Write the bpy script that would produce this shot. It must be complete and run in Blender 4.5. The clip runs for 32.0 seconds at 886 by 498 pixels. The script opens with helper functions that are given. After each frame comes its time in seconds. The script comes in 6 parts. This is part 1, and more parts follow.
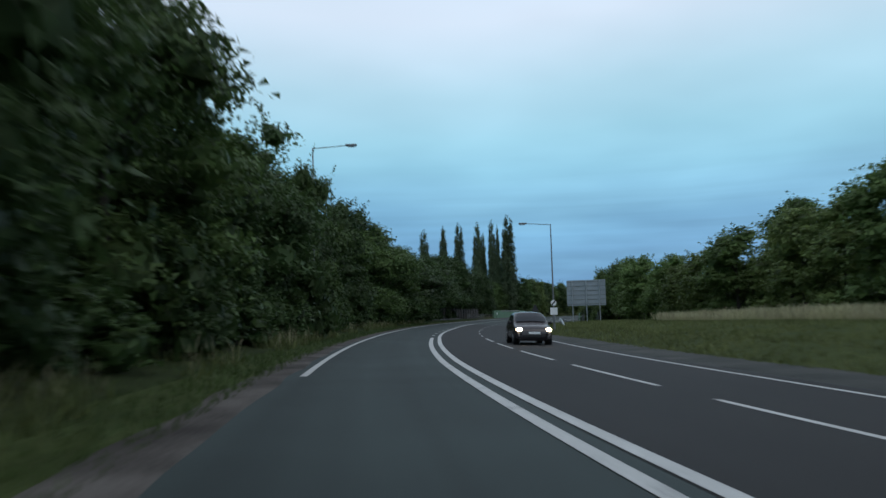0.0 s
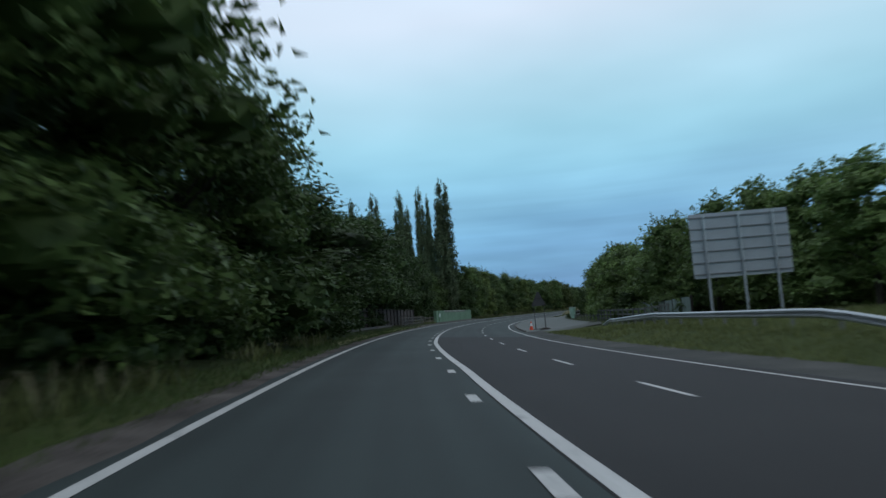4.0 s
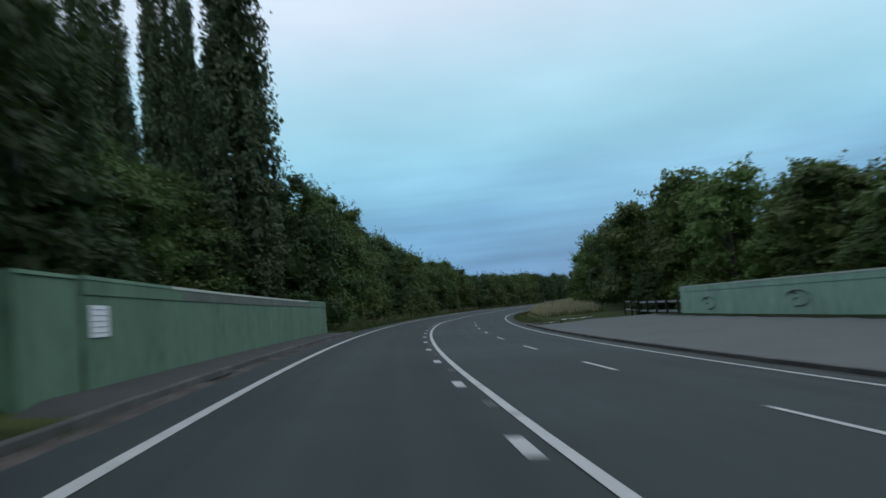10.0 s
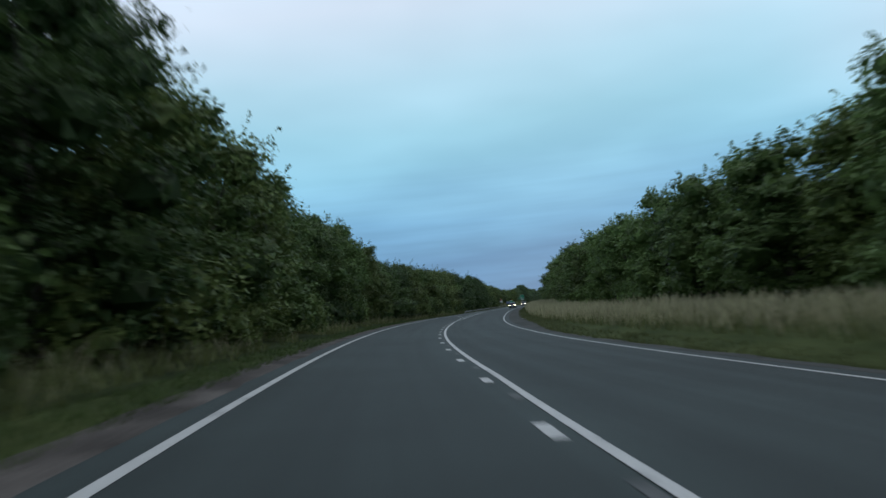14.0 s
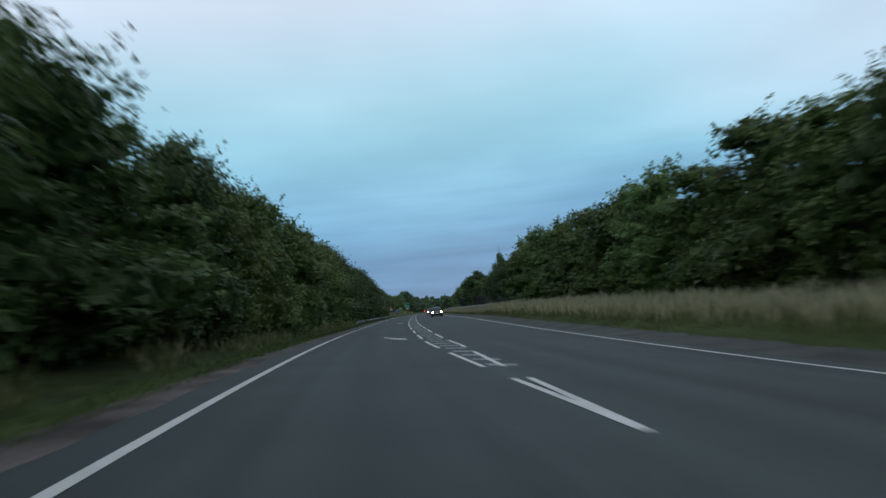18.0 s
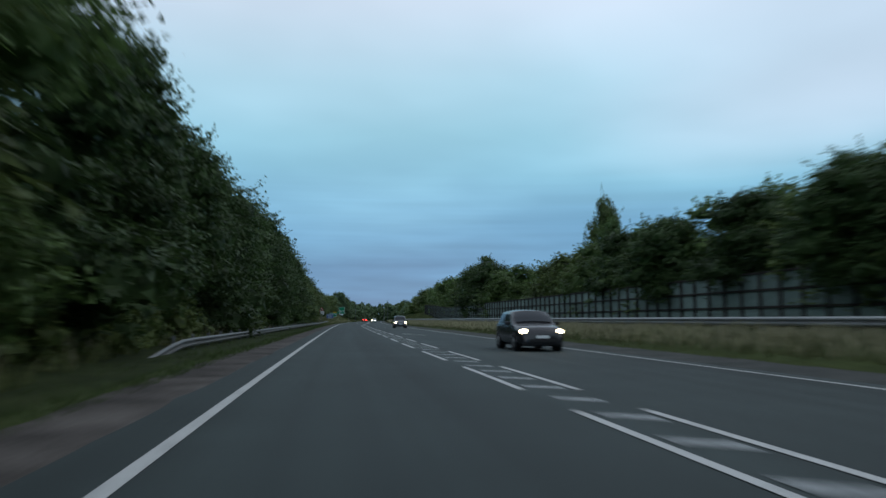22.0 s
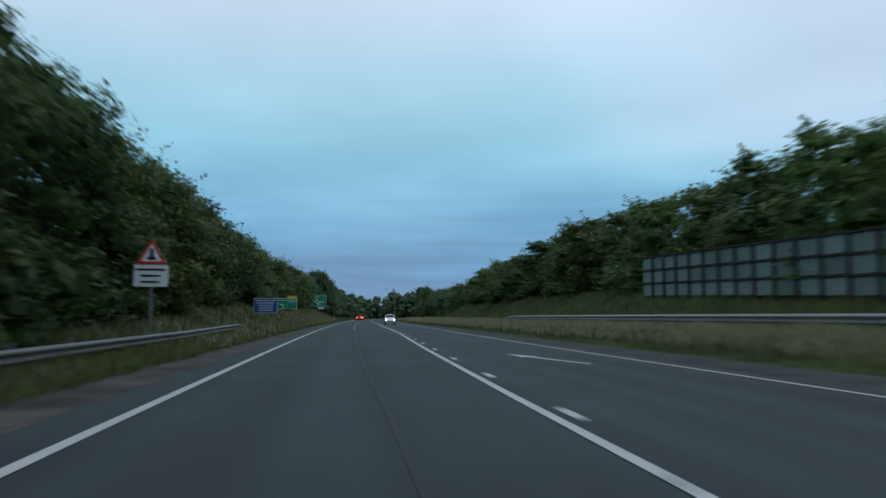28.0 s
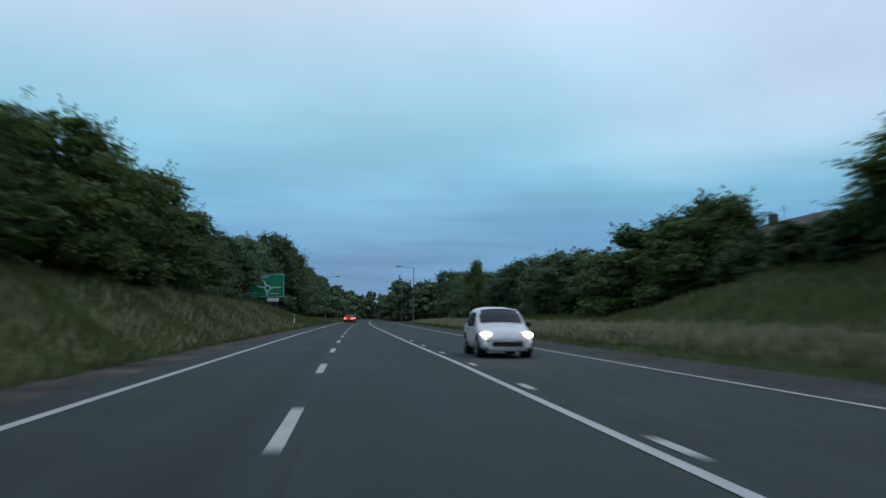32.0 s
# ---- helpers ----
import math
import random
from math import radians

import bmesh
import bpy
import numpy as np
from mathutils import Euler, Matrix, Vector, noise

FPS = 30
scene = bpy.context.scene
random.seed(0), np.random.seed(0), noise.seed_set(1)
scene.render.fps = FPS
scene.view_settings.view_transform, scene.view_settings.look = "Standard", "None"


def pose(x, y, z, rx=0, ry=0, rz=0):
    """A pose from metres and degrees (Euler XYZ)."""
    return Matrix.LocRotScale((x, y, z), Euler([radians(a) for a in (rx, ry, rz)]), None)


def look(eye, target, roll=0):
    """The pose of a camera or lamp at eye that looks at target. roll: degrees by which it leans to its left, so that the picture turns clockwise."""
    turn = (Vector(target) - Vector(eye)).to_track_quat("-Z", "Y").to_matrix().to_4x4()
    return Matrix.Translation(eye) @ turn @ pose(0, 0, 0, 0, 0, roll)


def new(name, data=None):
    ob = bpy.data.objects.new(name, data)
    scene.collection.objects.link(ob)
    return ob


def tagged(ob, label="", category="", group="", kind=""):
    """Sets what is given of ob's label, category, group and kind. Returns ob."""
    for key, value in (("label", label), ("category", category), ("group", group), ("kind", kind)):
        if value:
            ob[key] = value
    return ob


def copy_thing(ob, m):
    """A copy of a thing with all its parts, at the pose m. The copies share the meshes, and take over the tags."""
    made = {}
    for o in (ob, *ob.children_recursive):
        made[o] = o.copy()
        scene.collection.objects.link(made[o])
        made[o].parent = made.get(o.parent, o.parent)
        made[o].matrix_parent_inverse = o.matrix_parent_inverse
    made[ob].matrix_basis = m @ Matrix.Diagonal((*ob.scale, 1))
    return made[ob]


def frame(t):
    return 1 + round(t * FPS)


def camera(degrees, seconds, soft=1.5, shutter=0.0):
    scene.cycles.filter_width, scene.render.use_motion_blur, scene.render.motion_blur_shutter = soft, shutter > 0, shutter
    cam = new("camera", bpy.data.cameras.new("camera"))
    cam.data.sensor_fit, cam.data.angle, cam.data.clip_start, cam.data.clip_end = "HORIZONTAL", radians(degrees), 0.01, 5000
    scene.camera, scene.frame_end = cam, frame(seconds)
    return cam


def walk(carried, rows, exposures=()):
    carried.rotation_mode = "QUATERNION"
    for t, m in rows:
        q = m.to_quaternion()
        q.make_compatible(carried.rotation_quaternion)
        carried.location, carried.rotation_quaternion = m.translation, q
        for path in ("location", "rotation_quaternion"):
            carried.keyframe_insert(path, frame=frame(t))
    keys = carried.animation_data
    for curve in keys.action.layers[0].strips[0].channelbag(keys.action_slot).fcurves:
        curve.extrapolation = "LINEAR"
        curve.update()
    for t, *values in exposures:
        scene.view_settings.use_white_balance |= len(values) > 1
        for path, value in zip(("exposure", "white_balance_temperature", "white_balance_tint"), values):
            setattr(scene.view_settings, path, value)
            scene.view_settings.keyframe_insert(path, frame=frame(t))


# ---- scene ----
SHUTTER = 0.65
cam = camera(61.69, 32.0, soft=1.5, shutter=SHUTTER)
PATH = [
    (0.0, pose(4.472, 39.632, 1.200, 95.178, 1.495, -17.572)),
    (0.5, pose(6.071, 46.950, 1.196, 95.074, 1.584, -18.668)),
    (1.0, pose(7.909, 54.245, 1.190, 95.001, 1.719, -19.576)),
    (1.5, pose(9.938, 61.522, 1.184, 94.942, 1.966, -20.344)),
    (2.0, pose(12.065, 68.802, 1.177, 94.920, 2.321, -21.172)),
    (2.5, pose(14.258, 76.142, 1.172, 94.981, 3.069, -22.133)),
    (3.0, pose(16.603, 83.567, 1.169, 95.076, 3.830, -23.091)),
    (3.5, pose(19.109, 91.104, 1.167, 95.164, 4.204, -23.961)),
    (4.0, pose(21.776, 98.783, 1.169, 95.252, 4.416, -24.753)),
    (4.5, pose(24.622, 106.596, 1.173, 95.328, 4.533, -25.530)),
    (5.0, pose(27.670, 114.533, 1.178, 95.378, 4.622, -26.346)),
    (5.5, pose(30.940, 122.581, 1.182, 95.385, 4.752, -27.254)),
    (6.0, pose(34.453, 130.727, 1.185, 95.342, 4.868, -28.316)),
    (6.5, pose(38.176, 138.881, 1.185, 95.244, 5.092, -29.534)),
    (7.0, pose(42.040, 146.970, 1.185, 95.104, 5.328, -30.808)),
    (7.5, pose(45.979, 155.024, 1.186, 94.881, 5.453, -32.187)),
    (8.0, pose(50.032, 163.023, 1.184, 94.706, 5.516, -33.556)),
    (8.5, pose(54.312, 170.901, 1.175, 94.782, 5.461, -34.752)),
    (9.0, pose(58.764, 178.680, 1.166, 94.874, 5.366, -35.895)),
    (9.5, pose(63.340, 186.440, 1.166, 94.752, 5.325, -37.086)),
    (10.0, pose(68.128, 194.183, 1.170, 94.630, 5.383, -38.256)),
    (10.5, pose(73.151, 201.902, 1.172, 94.696, 5.513, -39.241)),
    (11.0, pose(78.378, 209.614, 1.173, 94.751, 5.639, -40.272)),
    (11.5, pose(83.816, 217.320, 1.173, 94.598, 5.740, -41.503)),
    (12.0, pose(89.484, 224.999, 1.173, 94.459, 5.783, -42.735)),
    (12.5, pose(95.388, 232.636, 1.172, 94.534, 5.788, -43.947)),
    (13.0, pose(101.524, 240.218, 1.171, 94.651, 5.853, -45.232)),
    (13.5, pose(107.869, 247.759, 1.173, 94.709, 5.901, -46.500)),
    (14.0, pose(114.410, 255.267, 1.179, 94.762, 5.826, -47.693)),
    (14.5, pose(121.161, 262.724, 1.185, 94.806, 5.701, -48.849)),
    (15.0, pose(128.135, 270.112, 1.191, 94.833, 5.599, -50.004)),
    (15.5, pose(135.343, 277.414, 1.194, 94.835, 5.598, -51.208)),
    (16.0, pose(142.799, 284.608, 1.193, 94.808, 5.766, -52.491)),
    (16.5, pose(150.527, 291.712, 1.186, 94.722, 6.011, -53.858)),
    (17.0, pose(158.521, 298.779, 1.179, 94.632, 6.239, -55.308)),
    (17.5, pose(166.774, 305.822, 1.173, 94.618, 5.885, -56.725)),
    (18.0, pose(175.282, 312.847, 1.171, 94.621, 5.369, -57.988)),
    (18.5, pose(184.014, 319.894, 1.174, 94.665, 4.421, -59.028)),
    (19.0, pose(192.977, 326.954, 1.179, 94.757, 3.453, -59.910)),
    (19.5, pose(202.161, 334.038, 1.183, 94.961, 2.596, -60.588)),
    (20.0, pose(211.585, 341.123, 1.184, 95.165, 1.632, -61.228)),
    (20.5, pose(221.192, 348.131, 1.183, 95.191, 0.666, -61.999)),
    (21.0, pose(230.891, 355.040, 1.180, 95.211, -0.236, -62.690)),
    (21.5, pose(240.684, 361.843, 1.180, 95.319, -0.262, -63.180)),
    (22.0, pose(250.530, 368.594, 1.180, 95.424, -0.136, -63.539)),
    (22.5, pose(260.412, 375.344, 1.180, 95.412, -0.001, -63.813)),
    (23.0, pose(270.348, 382.089, 1.180, 95.372, 0.151, -63.991)),
    (23.5, pose(280.345, 388.820, 1.180, 95.348, 0.319, -64.031)),
    (24.0, pose(290.398, 395.544, 1.180, 95.343, 0.408, -63.978)),
    (24.5, pose(300.504, 402.265, 1.180, 95.382, 0.260, -63.927)),
    (25.0, pose(310.657, 408.989, 1.180, 95.423, 0.071, -63.866)),
    (25.5, pose(320.819, 415.690, 1.180, 95.432, 0.012, -63.780)),
    (26.0, pose(330.951, 422.346, 1.180, 95.418, -0.010, -63.757)),
    (26.5, pose(341.046, 428.964, 1.180, 95.387, -0.052, -63.859)),
    (27.0, pose(351.109, 435.536, 1.180, 95.343, -0.105, -64.056)),
    (27.5, pose(361.119, 442.041, 1.180, 95.287, -0.170, -64.304)),
    (28.0, pose(371.048, 448.458, 1.180, 95.224, -0.244, -64.557)),
    (28.5, pose(380.901, 454.787, 1.180, 95.154, -0.327, -64.765)),
    (29.0, pose(390.678, 461.028, 1.180, 95.080, -0.416, -64.885)),
    (29.5, pose(400.411, 467.216, 1.180, 95.000, -0.502, -64.873)),
    (30.0, pose(410.163, 473.342, 1.180, 94.947, -0.555, -64.837)),
    (30.5, pose(419.968, 479.353, 1.180, 94.983, -0.582, -64.872)),
    (31.0, pose(429.799, 485.289, 1.180, 95.081, -0.579, -64.953)),
    (31.5, pose(439.627, 491.197, 1.180, 95.186, -0.515, -65.111)),
    (32.0, pose(449.447, 497.083, 1.180, 95.251, -0.441, -65.320)),
]
walk(cam, PATH, exposures=[(0.0, 0.06, 6500, 10), (13.0, 0.07, 6500, 10), (19.0, 0.02, 6480, 10), (24.0, -0.05, 6350, 9), (29.0, -0.08, 6200, 9), (32.0, -0.09, 6180, 9)])

# ---- sky and light ----
world = bpy.data.worlds.new("overcast_dusk")
scene.world = world
world.use_nodes = True


def build_sky():
    nt = world.node_tree
    nt.nodes.clear()
    N, L = nt.nodes.new, nt.links.new
    out, bg = N("ShaderNodeOutputWorld"), N("ShaderNodeBackground")
    co = N("ShaderNodeTexCoord")
    sep = N("ShaderNodeSeparateXYZ")
    L(co.outputs["Generated"], sep.inputs[0])
    # cloud layers lie flat overhead: the direction is projected on a plane
    div = N("ShaderNodeVectorMath")
    div.operation = "DIVIDE"
    zz = N("ShaderNodeMath")
    zz.operation, zz.inputs[1].default_value = "ADD", 0.10
    mx = N("ShaderNodeMath")
    mx.operation, mx.inputs[1].default_value = "MAXIMUM", 0.0
    L(sep.outputs[2], mx.inputs[0])
    L(mx.outputs[0], zz.inputs[0])
    cmb = N("ShaderNodeCombineXYZ")
    for i in range(3):
        L(zz.outputs[0], cmb.inputs[i])
    L(co.outputs["Generated"], div.inputs[0])
    L(cmb.outputs[0], div.inputs[1])
    noise_a, noise_b, noise_c = N("ShaderNodeTexNoise"), N("ShaderNodeTexNoise"), N("ShaderNodeTexNoise")
    for n, sc, d in ((noise_a, 0.55, 3.0), (noise_b, 1.1, 3.0)):
        n.inputs["Scale"].default_value, n.inputs["Detail"].default_value = sc, d
        n.inputs["Roughness"].default_value = 0.45
        L(div.outputs[0], n.inputs["Vector"])
    # thin streaks low over the horizon
    flat = N("ShaderNodeVectorMath")
    flat.operation = "MULTIPLY"
    flat.inputs[1].default_value = (1.6, 1.6, 46.0)
    L(co.outputs["Generated"], flat.inputs[0])
    noise_c.inputs["Scale"].default_value, noise_c.inputs["Detail"].default_value, noise_c.inputs["Roughness"].default_value = 1.0, 3.0, 0.5
    L(flat.outputs[0], noise_c.inputs["Vector"])
    # colour by height
    ramp = N("ShaderNodeValToRGB")
    el = ramp.color_ramp.elements
    stops = ((0.0, (0.140, 0.290, 0.50)), (0.05, (0.150, 0.322, 0.54)), (0.12, (0.192, 0.425, 0.65)), (0.19, (0.277, 0.57, 0.75)), (0.24, (0.335, 0.63, 0.79)), (0.31, (0.44, 0.69, 0.84)), (0.40, (0.65, 0.775, 0.925)), (1.0, (0.66, 0.76, 0.92)))
    el[0].position, el[0].color = stops[0][0], (*stops[0][1], 1)
    el[1].position, el[1].color = stops[-1][0], (*stops[-1][1], 1)
    for p, c in stops[1:-1]:
        e = el.new(p)
        e.color = (*c, 1)
    wob = N("ShaderNodeMath")
    wob.operation = "MULTIPLY_ADD"
    wob.inputs[1].default_value, wob.inputs[2].default_value = 0.12, -0.06
    L(noise_a.outputs[0], wob.inputs[0])
    add = N("ShaderNodeMath")
    add.operation = "ADD"
    L(sep.outputs[2], add.inputs[0])
    L(wob.outputs[0], add.inputs[1])
    L(add.outputs[0], ramp.inputs[0])
    # the pale cloud bank to the east reaches lower down
    east = N("ShaderNodeVectorMath")
    east.operation = "DOT_PRODUCT"
    east.inputs[1].default_value = (0.985, -0.17, 0.0)
    L(co.outputs["Generated"], east.inputs[0])
    side, rise, both = N("ShaderNodeMapRange"), N("ShaderNodeMapRange"), N("ShaderNodeMath")
    for n, a, b, top in ((side, 0.84, 0.985, 0.95), (rise, 0.17, 0.31, 1.0)):
        n.interpolation_type = "SMOOTHSTEP"
        n.inputs[1].default_value, n.inputs[2].default_value, n.inputs[4].default_value = a, b, top
    L(east.outputs["Value"], side.inputs[0])
    L(add.outputs[0], rise.inputs[0])
    both.operation = "MULTIPLY"
    L(side.outputs[0], both.inputs[0])
    L(rise.outputs[0], both.inputs[1])
    bank = N("ShaderNodeMix")
    bank.data_type = "RGBA"
    bank.inputs[7].default_value = (0.60, 0.725, 0.88, 1)
    L(both.outputs[0], bank.inputs[0])
    L(ramp.outputs[0], bank.inputs[6])
    shade = N("ShaderNodeMapRange")
    shade.inputs[1].default_value, shade.inputs[2].default_value = 0.34, 0.68
    shade.inputs[3].default_value, shade.inputs[4].default_value = 0.93, 1.07
    L(noise_b.outputs[0], shade.inputs[0])
    low, streak, veil = N("ShaderNodeMapRange"), N("ShaderNodeMapRange"), N("ShaderNodeMix")
    low.inputs[1].default_value, low.inputs[2].default_value, low.inputs[3].default_value, low.inputs[4].default_value = 0.13, 0.22, 1.0, 0.0
    streak.inputs[1].default_value, streak.inputs[2].default_value, streak.inputs[3].default_value, streak.inputs[4].default_value = 0.36, 0.70, 0.95, 1.14
    L(sep.outputs[2], low.inputs[0])
    L(noise_c.outputs[0], streak.inputs[0])
    veil.data_type = "FLOAT"
    veil.inputs[2].default_value = 1.0
    L(low.outputs[0], veil.inputs[0])
    L(streak.outputs[0], veil.inputs[3])
    tone = N("ShaderNodeMath")
    tone.operation = "MULTIPLY"
    L(shade.outputs[0], tone.inputs[0])
    L(veil.outputs[0], tone.inputs[1])
    lit = N("ShaderNodeMix")
    lit.data_type, lit.blend_type = "RGBA", "MULTIPLY"
    lit.inputs["Factor"].default_value = 1.0
    L(bank.outputs[2], lit.inputs[6])
    L(tone.outputs[0], lit.inputs[7])
    # a little of the clear sky behind the cloud
    clear = N("ShaderNodeTexSky")
    clear.sky_type, clear.sun_disc = "NISHITA", False
    clear.sun_elevation, clear.sun_rotation = radians(12), radians(60)
    dim = N("ShaderNodeMix")
    dim.data_type, dim.blend_type = "RGBA", "ADD"
    dim.inputs["Factor"].default_value = 0.0008
    L(lit.outputs[2], dim.inputs[6])
    L(clear.outputs[0], dim.inputs[7])
    L(dim.outputs[2], bg.inputs[0])
    bg.inputs[1].default_value = 1.0
    L(bg.outputs[0], out.inputs[0])


build_sky()
sun = new("sun", bpy.data.lights.new("sun", "SUN"))
sun.data.energy, sun.data.angle, sun.data.color = 0.45, radians(40), (1.0, 0.95, 0.9)
sun.matrix_world = look((40, -85, 110), (0, 0, 0))

# ---- the road's line: bend by distance along the near edge line ----
BEND = [45.3544, 41.0298, 36.7053, 32.3808, 27.8762, 22.8613, 20.0036, 18.9279, 17.8242, 18.7427, 22.3998, 24.3326, 23.0447, 21.2988, 20.0381, 19.1357, 18.9202, 18.7435, 17.5002, 14.6825, 11.2733, 7.782, 4.5422, 2.6888, 1.6928, 0.9891, 0.6847, 0.8395, 1.4394, 2.2581, 2.7969, 2.8104, 2.607, 2.6955, 2.777, 2.3094, 1.8485, 2.0, 2.0, 2.0, 2.0, 2.0, 2.0, 2.0, 2.0, 2.0, 2.0, 2.0]
MID = [3.725, 3.694, 3.656, 3.642, 3.861, 3.894, 3.974, 3.551, 3.516, 3.436, 3.622, 3.802, 3.821, 3.765, 3.673, 4.277, 4.500, 4.802, 5.035, 4.928, 4.523, 4.583, 4.525, 4.554, 4.657, 4.553, 4.561, 4.462, 4.520, 4.417, 4.597, 5.049, 5.586, 6.179, 6.338, 6.197, 6.275, 6.072, 5.881, 5.647, 5.430, 5.240, 5.092, 5.002, 4.945, 4.909, 4.884, 4.864]
FAR = [8.241, 8.588, 9.857, 9.764, 9.719, 9.581, 9.800, 10.017, 9.898, 10.495, 10.880, 10.960, 10.825, 10.854, 10.726, 10.622, 10.565, 10.823, 10.599, 10.409, 10.210, 10.024, 9.834, 9.642, 9.450]
TILT_S, TILT_D = [14.0, 44.3, 59.85, 101.6417, 128.55, 322.1, 344.0667, 366.7667, 390.2, 414.025, 437.9, 674.85], [1.4, 2.0, 2.8, 4.0, 4.4, 4.4, 3.6, 2.2, 0.8, 0.0, 0.0, 0.0]
S_FIRST, STEP = -40.0, 20.0
DS = 1.0
S_GRID = np.arange(-60.0, 1100.0, DS)
_k = np.interp(S_GRID, S_FIRST + STEP * np.arange(len(BEND)), BEND) * 1e-4
_h = np.concatenate([[0.0], np.cumsum((_k[1:] + _k[:-1]) / 2 * DS)])
_x = np.concatenate([[0.0], np.cumsum(np.sin((_h[1:] + _h[:-1]) / 2) * DS)])
_y = np.concatenate([[0.0], np.cumsum(np.cos((_h[1:] + _h[:-1]) / 2) * DS)])
_i0 = int(round((S_FIRST - S_GRID[0]) / DS))
_turn0 = _h[_i0]
_c, _s = math.cos(_turn0), math.sin(_turn0)
_dx, _dy = _x - _x[_i0], _y - _y[_i0]
ROAD_X, ROAD_Y, ROAD_H = _dx * _c - _dy * _s, _dx * _s + _dy * _c, _h - _turn0


def smooth(x, a, b):
    t = np.clip((np.asarray(x, float) - a) / (b - a), 0, 1)
    return t * t * (3 - 2 * t)


def heading(s):
    return np.interp(s, S_GRID, ROAD_H)


def mid(s):
    return np.interp(s, S_FIRST + STEP * np.arange(len(MID)), MID)


def far_edge(s):
    return np.interp(s, S_FIRST + 2 * STEP * np.arange(len(FAR)), FAR)


def tilt(s):
    return np.radians(np.interp(s, TILT_S, TILT_D))


def base_z(s, u):
    """Height of the tilted carriageway and of the land that goes on level from it."""
    return -np.tan(tilt(s)) * np.clip(np.asarray(u, float) - 2.0, -7.0, np.maximum(9.5, far_edge(s) - 1.0))


LEFT_RISE_S, LEFT_RISE = [-60, 85, 105, 180, 225, 330, 400, 440, 575, 600, 632, 700, 760, 800, 1100], [0.5, 0.4, 0.1, 0.05, 0.3, 0.5, 0.4, 0.1, 0.1, 0.6, 2.4, 2.9, 2.4, 1.2, 1.0]
RIGHT_RISE_S, RIGHT_RISE = [-60, 110, 225, 260, 420, 560, 620, 690, 706, 760, 800, 1100], [0.3, 0.2, 0.0, 0.3, 0.3, 0.3, 2.4, 2.8, 0.9, 0.5, 0.5, 0.8]


def left_asphalt(s):
    """Where the carriageway ends beyond the near edge line."""
    return np.interp(s, [-60, 100, 150, 165, 220, 240, 340, 450, 560, 640, 800], [-0.42, -0.42, -0.5, -0.95, -0.95, -0.6, -0.85, -0.9, -0.95, -1.0, -0.9])


def left_dirt(s):
    """Where the grass begins beyond the dirt of the near edge."""
    return np.interp(s, [-60, 100, 150, 165, 220, 240, 340, 400, 440, 560, 620, 700, 800], [-0.85, -0.72, -0.8, -1.05, -1.1, -1.0, -1.25, -1.4, -1.8, -1.8, -1.7, -1.75, -1.4])


def land_z(s, u):
    s, u = np.asarray(s, float), np.asarray(u, float)
    left = np.interp(s, LEFT_RISE_S, LEFT_RISE) * smooth(-u, 1.8, 9.0)
    right = np.interp(s, RIGHT_RISE_S, RIGHT_RISE) * smooth(u - far_edge(s), 5.6, 11.6)
    berm = np.interp(s, [-60, 106, 124, 222, 245, 405, 440, 760, 800], [0.52, 0.5, 0.0, 0.0, 0.42, 0.42, 0.6, 0.6, 0.3]) * smooth(u - far_edge(s), 1.6, 5.0)
    return base_z(s, u) + left + right + berm


def at(s, u, z=0.0):
    """World places from distance along the road, distance to the right of the edge line, and height."""
    s, u = np.asarray(s, float), np.asarray(u, float)
    h = heading(s)
    return np.stack([np.interp(s, S_GRID, ROAD_X) + np.cos(h) * u, np.interp(s, S_GRID, ROAD_Y) - np.sin(h) * u, np.broadcast_to(z, np.broadcast(s, u).shape) + 0.0], -1)


def stand(s, u, z=None, turn=0.0):
    """Pose of a thing: its y runs along the road, its x to the right."""
    z = float(land_z(s, u)) if z is None else z
    p = at(s, u, z)
    return pose(float(p[0]), float(p[1]), float(p[2]), 0, 0, -math.degrees(float(heading(s))) + turn)


